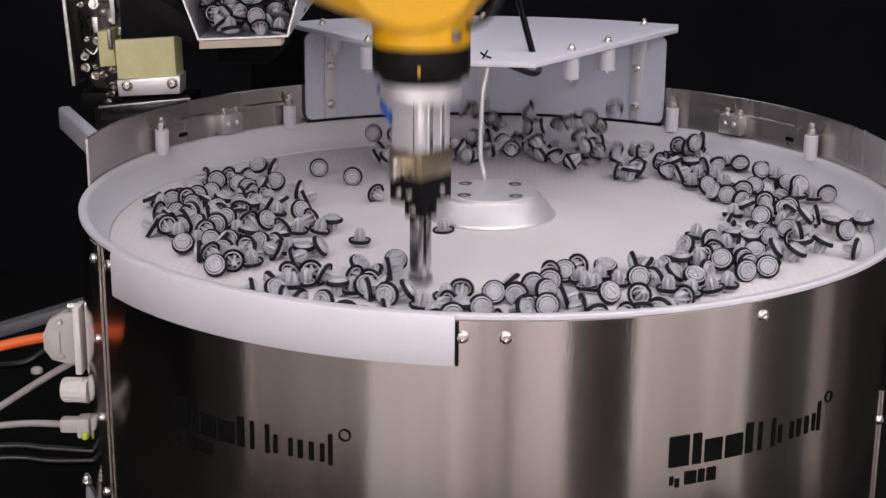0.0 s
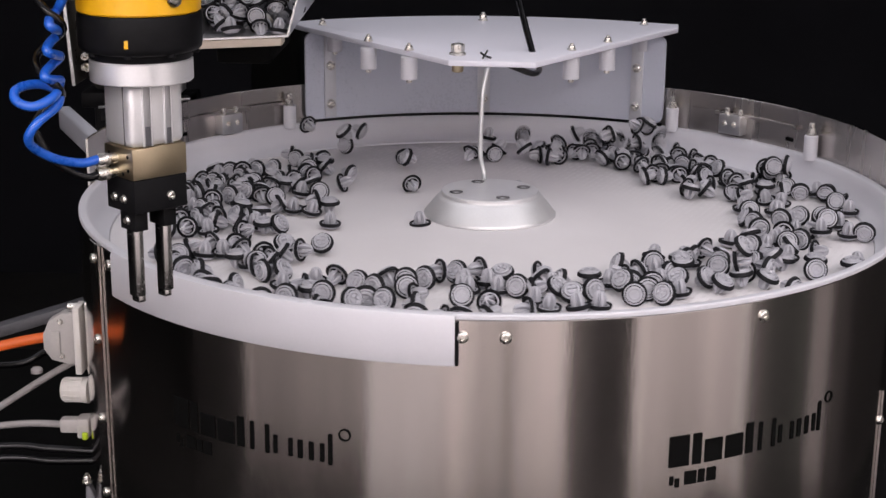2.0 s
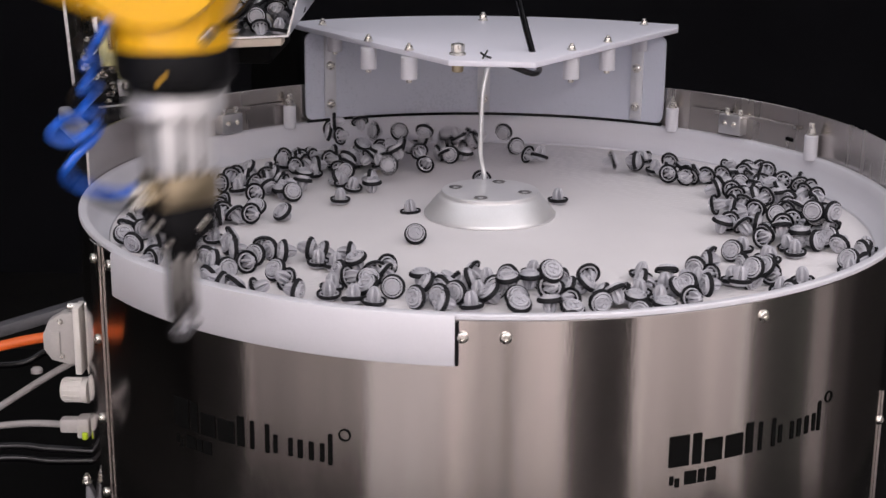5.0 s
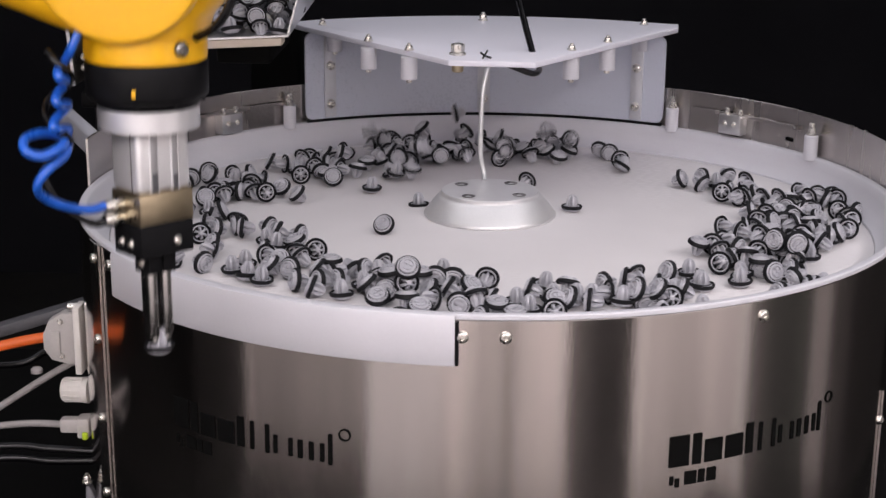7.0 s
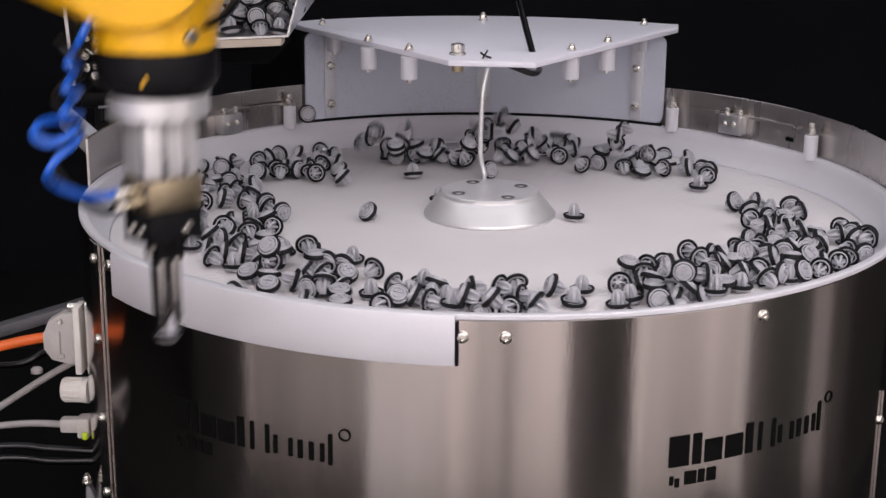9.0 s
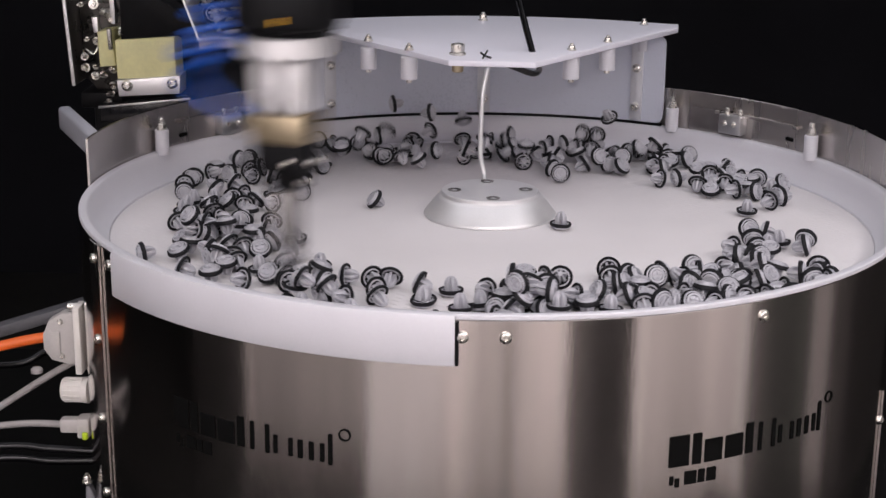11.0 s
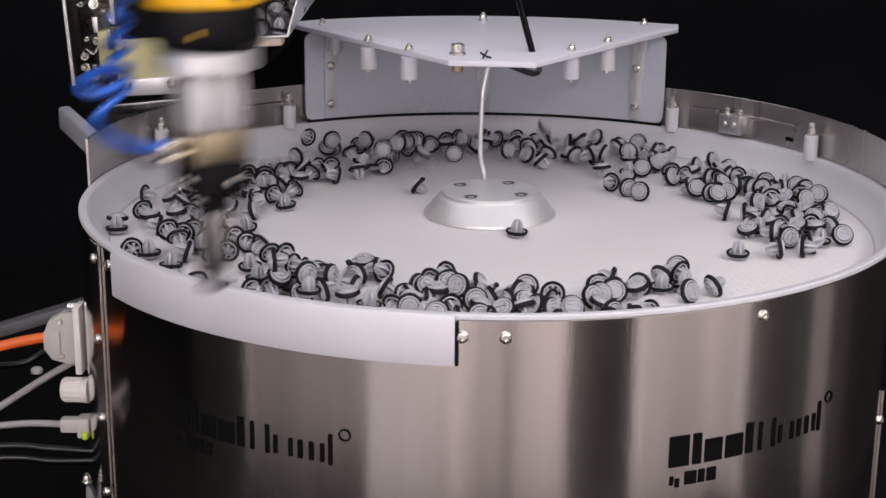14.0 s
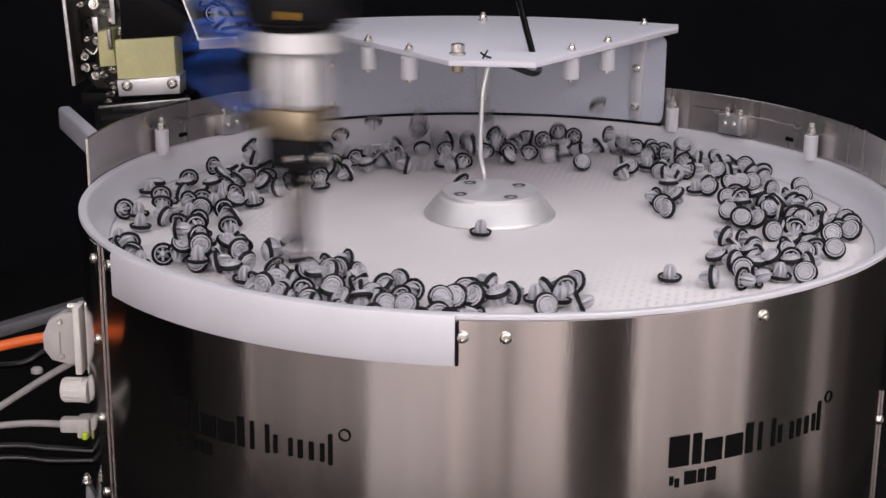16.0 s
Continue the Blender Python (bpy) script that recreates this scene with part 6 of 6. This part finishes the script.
    # the hoses give way to the side as the gripper turns
    walk(hoses, [
        (0.0, pose(0, 0, 0, 0, 0, -34)), (0.1, pose(0, 0, 0, 0, 0, -34)), (0.2, pose(0, 0, 0, 0, 0, 40)), (0.3, pose(0, 0, 0, 0, 0, 90)), (0.4, pose(0, 0, 0, 0, 0, 90)),
        (0.5, pose(0, 0, 0, 0, 0, 90)), (0.6, pose(0, 0, 0, 0, 0, 84)), (0.7, pose(0, 0, 0, 0, 0, 66)), (0.8, pose(0, 0, 0, 0, 0, 66)), (0.9, pose(0, 0, 0, 0, 0, 66)),
        (1.0, pose(0, 0, 0, 0, 0, 66)), (1.1, pose(0, 0, 0, 0, 0, 66)), (1.2, pose(0, 0, 0, 0, 0, 84)), (1.3, pose(0, 0, 0, 0, 0, 90)), (1.4, pose(0, 0, 0, 0, 0, 90)),
        (1.5, pose(0, 0, 0, 0, 0, 90)), (1.6, pose(0, 0, 0, 0, 0, 90)), (1.7, pose(0, 0, 0, 0, 0, 90)), (2.1, pose(0, 0, 0, 0, 0, 90)), (2.2, pose(0, 0, 0, 0, 0, 90)),
        (2.3, pose(0, 0, 0, 0, 0, 67)), (2.4, pose(0, 0, 0, 0, 0, 66)), (2.5, pose(0, 0, 0, 0, 0, 66)), (2.6, pose(0, 0, 0, 0, 0, 66)), (2.7, pose(0, 0, 0, 0, 0, 66)),
        (2.8, pose(0, 0, 0, 0, 0, 71)), (2.9, pose(0, 0, 0, 0, 0, 90)), (3.0, pose(0, 0, 0, 0, 0, 90)), (3.1, pose(0, 0, 0, 0, 0, 90)), (3.2, pose(0, 0, 0, 0, 0, 90)),
        (3.3, pose(0, 0, 0, 0, 0, 72)), (3.4, pose(0, 0, 0, 0, 0, 66)), (3.5, pose(0, 0, 0, 0, 0, 66)), (3.6, pose(0, 0, 0, 0, 0, 66)), (3.7, pose(0, 0, 0, 0, 0, 66)),
        (3.8, pose(0, 0, 0, 0, 0, 66)), (3.9, pose(0, 0, 0, 0, 0, 88)), (4.0, pose(0, 0, 0, 0, 0, 90)), (4.1, pose(0, 0, 0, 0, 0, 90)), (4.2, pose(0, 0, 0, 0, 0, 90)),
        (4.3, pose(0, 0, 0, 0, 0, 80)), (4.4, pose(0, 0, 0, 0, 0, 66)), (4.5, pose(0, 0, 0, 0, 0, 66)), (4.6, pose(0, 0, 0, 0, 0, 66)), (4.7, pose(0, 0, 0, 0, 0, 66)),
        (4.8, pose(0, 0, 0, 0, 0, 66)), (4.9, pose(0, 0, 0, 0, 0, 82)), (5.0, pose(0, 0, 0, 0, 0, 90)), (5.1, pose(0, 0, 0, 0, 0, 90)), (5.2, pose(0, 0, 0, 0, 0, 90)),
        (5.3, pose(0, 0, 0, 0, 0, 90)), (5.4, pose(0, 0, 0, 0, 0, 69)), (5.5, pose(0, 0, 0, 0, 0, 66)), (5.6, pose(0, 0, 0, 0, 0, 66)), (5.7, pose(0, 0, 0, 0, 0, 66)),
        (5.8, pose(0, 0, 0, 0, 0, 66)), (5.9, pose(0, 0, 0, 0, 0, 70)), (6.0, pose(0, 0, 0, 0, 0, 89)), (6.1, pose(0, 0, 0, 0, 0, 90)), (6.2, pose(0, 0, 0, 0, 0, 90)),
        (6.3, pose(0, 0, 0, 0, 0, 46)), (6.4, pose(0, 0, 0, 0, 0, -20)), (6.5, pose(0, 0, 0, 0, 0, -20)), (6.6, pose(0, 0, 0, 0, 0, -20)), (6.7, pose(0, 0, 0, 0, 0, -20)),
        (6.8, pose(0, 0, 0, 0, 0, -20)), (6.9, pose(0, 0, 0, 0, 0, 46)), (7.0, pose(0, 0, 0, 0, 0, 90)), (7.1, pose(0, 0, 0, 0, 0, 90)), (7.2, pose(0, 0, 0, 0, 0, 90)),
        (7.3, pose(0, 0, 0, 0, 0, 76)), (7.4, pose(0, 0, 0, 0, 0, 66)), (7.5, pose(0, 0, 0, 0, 0, 66)), (7.6, pose(0, 0, 0, 0, 0, 66)), (7.7, pose(0, 0, 0, 0, 0, 66)),
        (7.8, pose(0, 0, 0, 0, 0, 66)), (7.9, pose(0, 0, 0, 0, 0, 85)), (8.0, pose(0, 0, 0, 0, 0, 90)), (8.1, pose(0, 0, 0, 0, 0, 90)), (8.2, pose(0, 0, 0, 0, 0, 90)),
        (8.3, pose(0, 0, 0, 0, 0, 84)), (8.4, pose(0, 0, 0, 0, 0, 66)), (8.5, pose(0, 0, 0, 0, 0, 66)), (8.6, pose(0, 0, 0, 0, 0, 66)), (8.7, pose(0, 0, 0, 0, 0, 66)),
        (8.8, pose(0, 0, 0, 0, 0, 66)), (8.9, pose(0, 0, 0, 0, 0, 82)), (9.0, pose(0, 0, 0, 0, 0, 90)), (9.1, pose(0, 0, 0, 0, 0, 90)), (9.2, pose(0, 0, 0, 0, 0, 90)),
        (9.3, pose(0, 0, 0, 0, 0, 90)), (9.4, pose(0, 0, 0, 0, 0, 71)), (9.5, pose(0, 0, 0, 0, 0, 66)), (9.6, pose(0, 0, 0, 0, 0, 66)), (9.7, pose(0, 0, 0, 0, 0, 66)),
        (9.8, pose(0, 0, 0, 0, 0, 66)), (9.9, pose(0, 0, 0, 0, 0, 71)), (10.0, pose(0, 0, 0, 0, 0, 89)), (10.1, pose(0, 0, 0, 0, 0, 90)), (10.2, pose(0, 0, 0, 0, 0, 90)),
        (10.3, pose(0, 0, 0, 0, 0, 90)), (10.4, pose(0, 0, 0, 0, 0, 87)), (10.5, pose(0, 0, 0, 0, 0, 66)), (10.6, pose(0, 0, 0, 0, 0, 66)), (10.7, pose(0, 0, 0, 0, 0, 66)),
        (10.8, pose(0, 0, 0, 0, 0, 66)), (10.9, pose(0, 0, 0, 0, 0, 66)), (11.0, pose(0, 0, 0, 0, 0, 78)), (11.1, pose(0, 0, 0, 0, 0, 90)), (11.2, pose(0, 0, 0, 0, 0, 90)),
        (11.3, pose(0, 0, 0, 0, 0, 90)), (11.4, pose(0, 0, 0, 0, 0, 68)), (11.5, pose(0, 0, 0, 0, 0, 66)), (11.6, pose(0, 0, 0, 0, 0, 66)), (11.7, pose(0, 0, 0, 0, 0, 66)),
        (11.8, pose(0, 0, 0, 0, 0, 66)), (11.9, pose(0, 0, 0, 0, 0, 71)), (12.0, pose(0, 0, 0, 0, 0, 90)), (12.1, pose(0, 0, 0, 0, 0, 90)), (12.2, pose(0, 0, 0, 0, 0, 90)),
        (12.3, pose(0, 0, 0, 0, 0, 90)), (12.4, pose(0, 0, 0, 0, 0, 71)), (12.5, pose(0, 0, 0, 0, 0, 66)), (12.6, pose(0, 0, 0, 0, 0, 66)), (12.7, pose(0, 0, 0, 0, 0, 66)),
        (12.8, pose(0, 0, 0, 0, 0, 66)), (12.9, pose(0, 0, 0, 0, 0, 70)), (13.0, pose(0, 0, 0, 0, 0, 90)), (13.1, pose(0, 0, 0, 0, 0, 90)), (13.2, pose(0, 0, 0, 0, 0, 90)),
        (13.3, pose(0, 0, 0, 0, 0, 90)), (13.4, pose(0, 0, 0, 0, 0, 72)), (13.5, pose(0, 0, 0, 0, 0, 66)), (13.6, pose(0, 0, 0, 0, 0, 66)), (13.7, pose(0, 0, 0, 0, 0, 66)),
        (13.8, pose(0, 0, 0, 0, 0, 66)), (13.9, pose(0, 0, 0, 0, 0, 68)), (14.0, pose(0, 0, 0, 0, 0, 89)), (14.1, pose(0, 0, 0, 0, 0, 90)), (14.2, pose(0, 0, 0, 0, 0, 90)),
        (14.3, pose(0, 0, 0, 0, 0, 90)), (14.4, pose(0, 0, 0, 0, 0, 88)), (14.5, pose(0, 0, 0, 0, 0, 66)), (14.6, pose(0, 0, 0, 0, 0, 66)), (14.7, pose(0, 0, 0, 0, 0, 66)),
        (14.8, pose(0, 0, 0, 0, 0, 66)), (14.9, pose(0, 0, 0, 0, 0, 66)), (15.0, pose(0, 0, 0, 0, 0, 80)), (15.1, pose(0, 0, 0, 0, 0, 90)), (15.2, pose(0, 0, 0, 0, 0, 90)),
        (15.3, pose(0, 0, 0, 0, 0, 90)), (15.4, pose(0, 0, 0, 0, 0, 89)), (15.5, pose(0, 0, 0, 0, 0, 66)), (15.6, pose(0, 0, 0, 0, 0, 66)), (15.7, pose(0, 0, 0, 0, 0, 66)),
        (15.8, pose(0, 0, 0, 0, 0, 66)), (15.9, pose(0, 0, 0, 0, 0, 66)), (16.0, pose(0, 0, 0, 0, 0, 77))])
    # pick, release, and the place of the pick on the disc
    picks = [
        (0.05, 0.42, -0.0473, -0.1907), (0.97, 1.42, -0.0896, -0.2556), (2.60, 3.04, -0.0400, -0.2041),
        (3.60, 4.10, -0.0622, -0.1952), (4.63, 5.13, -0.0630, -0.1888), (5.66, 6.16, -0.0611, -0.1933),
        (6.67, 7.07, -0.0778, -0.1893), (7.60, 8.11, -0.0525, -0.1893), (8.65, 9.11, -0.0600, -0.2405),
        (9.70, 10.16, -0.0615, -0.2221), (10.75, 11.18, -0.0593, -0.2336), (11.68, 12.16, -0.0771, -0.2255),
        (12.70, 13.14, -0.0752, -0.2527), (13.70, 14.21, -0.0729, -0.2341), (14.78, 15.22, -0.0809, -0.2561),
        (15.78, None, -0.0510, -0.2559)]
    grip = [(0.0, 0)]
    for a, b, x, y in picks:
        grip += [(a - 0.06, 1), (a, 0)]
        if b:
            grip += [(b, 0), (b + 0.07, 1)]
    grip = [g for g in grip if g[0] >= 0] + [(16.0, 0)]
    for f, s in zip(fingers, (-1, 1)):
        walk(f, [(t, pose(s * (0.0046 + 0.0046 * k), 0, 0)) for t, k in grip])
    walk(feeder_disc, [(t, pose(0, 0, 0, 0, 0, -turned(t))) for t in [k * 0.5 for k in range(33)]])
    proto = make_clip()
    fill_hopper(proto)
    for before, after in CLIPS:
        walk(copy_thing(proto, clip_pose(before, 0)), clip_rows(before, after))
    # one clip that slips from the fingers and comes to lie near the hub
    first, last = (0.204, -70.6, 0.006, stance("u", 0)), (0.0985, -65.5, 0.008, stance("f", 3.5))
    rows = [r for r in clip_rows(first, first, 2.6)]
    for t, w, up in ((2.7, 0.12, 0.035), (2.8, 0.45, 0.028), (2.9, 0.75, 0.018), (3.0, 0.93, 0.004), (3.1, 1.0, 0.0)):
        rows.append((t, clip_pose(blend(first, last, w), t, (0, 0, up))))
    rows += [(3.5 + 0.5 * k, clip_pose(last, 3.5 + 0.5 * k)) for k in range(26)]
    walk(copy_thing(proto, rows[0][1]), rows)
    ts = [t for t, _ in arm_rows]
    at = [m.translation for _, m in arm_rows]

    def tool(t):
        return Vector([float(np.interp(t, ts, [p[i] for p in at])) for i in range(3)])
    heap = random.Random(21)
    for n, (a, b, x, y) in enumerate(picks):
        spot = (math.hypot(x, y), math.degrees(math.atan2(y, x)) + turned(a), 0.0055, Euler((0, 0, heap.uniform(0, 6))).to_quaternion())
        rows = [r for r in clip_rows(spot, spot, a) if r[0] < a - 0.02] if a > 0.1 else []
        turn = clip_pose(spot, a).to_quaternion()
        stop = b if b else 16.0
        for t in [a] * (a > 0.1) + [0.0] * (a <= 0.1) + [t for t in ts if a + 0.02 < t < stop - 0.02] + [stop]:
            rows.append((t, Matrix.LocRotScale(tool(t) + Vector((0, 0, -0.0815)), turn, None)))
        if b:
            p = tool(b) + Vector((0, 0, -0.0815))
            tilt = Euler((heap.uniform(-0.5, 0.5), heap.uniform(-0.5, 0.5), 0)).to_quaternion()
            for d in (0.033, 0.067, 0.1, 0.133, 0.167, 0.2, 0.233, 0.267):
                rows.append((b + d, Matrix.LocRotScale(p + Vector((0, 0, -4.9 * d * d)), Matrix.Identity(3).to_quaternion().slerp(tilt, d / 0.3) @ turn, None)))
            rest = Vector((p.x + heap.uniform(-0.05, 0.05), p.y + heap.uniform(-0.04, 0.05), -0.382))
            end = b + math.sqrt((p.z + 0.382) / 4.9)
            rows.append((end, Matrix.LocRotScale(rest, turn, None)))
            rows.append((max(16.0, end + 0.1), Matrix.LocRotScale(rest, turn, None)))
        ob = copy_thing(proto, rows[0][1])
        tagged(ob, "pale grey plastic push-in clip that the gripper picks")
        walk(ob, rows)
    # the pattern clip takes a free place in the hopper
    proto.matrix_basis = pose(-0.205, 0.06, 0.172, -100, 10, 40)
    tagged(proto, "pale grey plastic push-in clip heaped in the hopper tray", group="clips in the feeder")


motions()
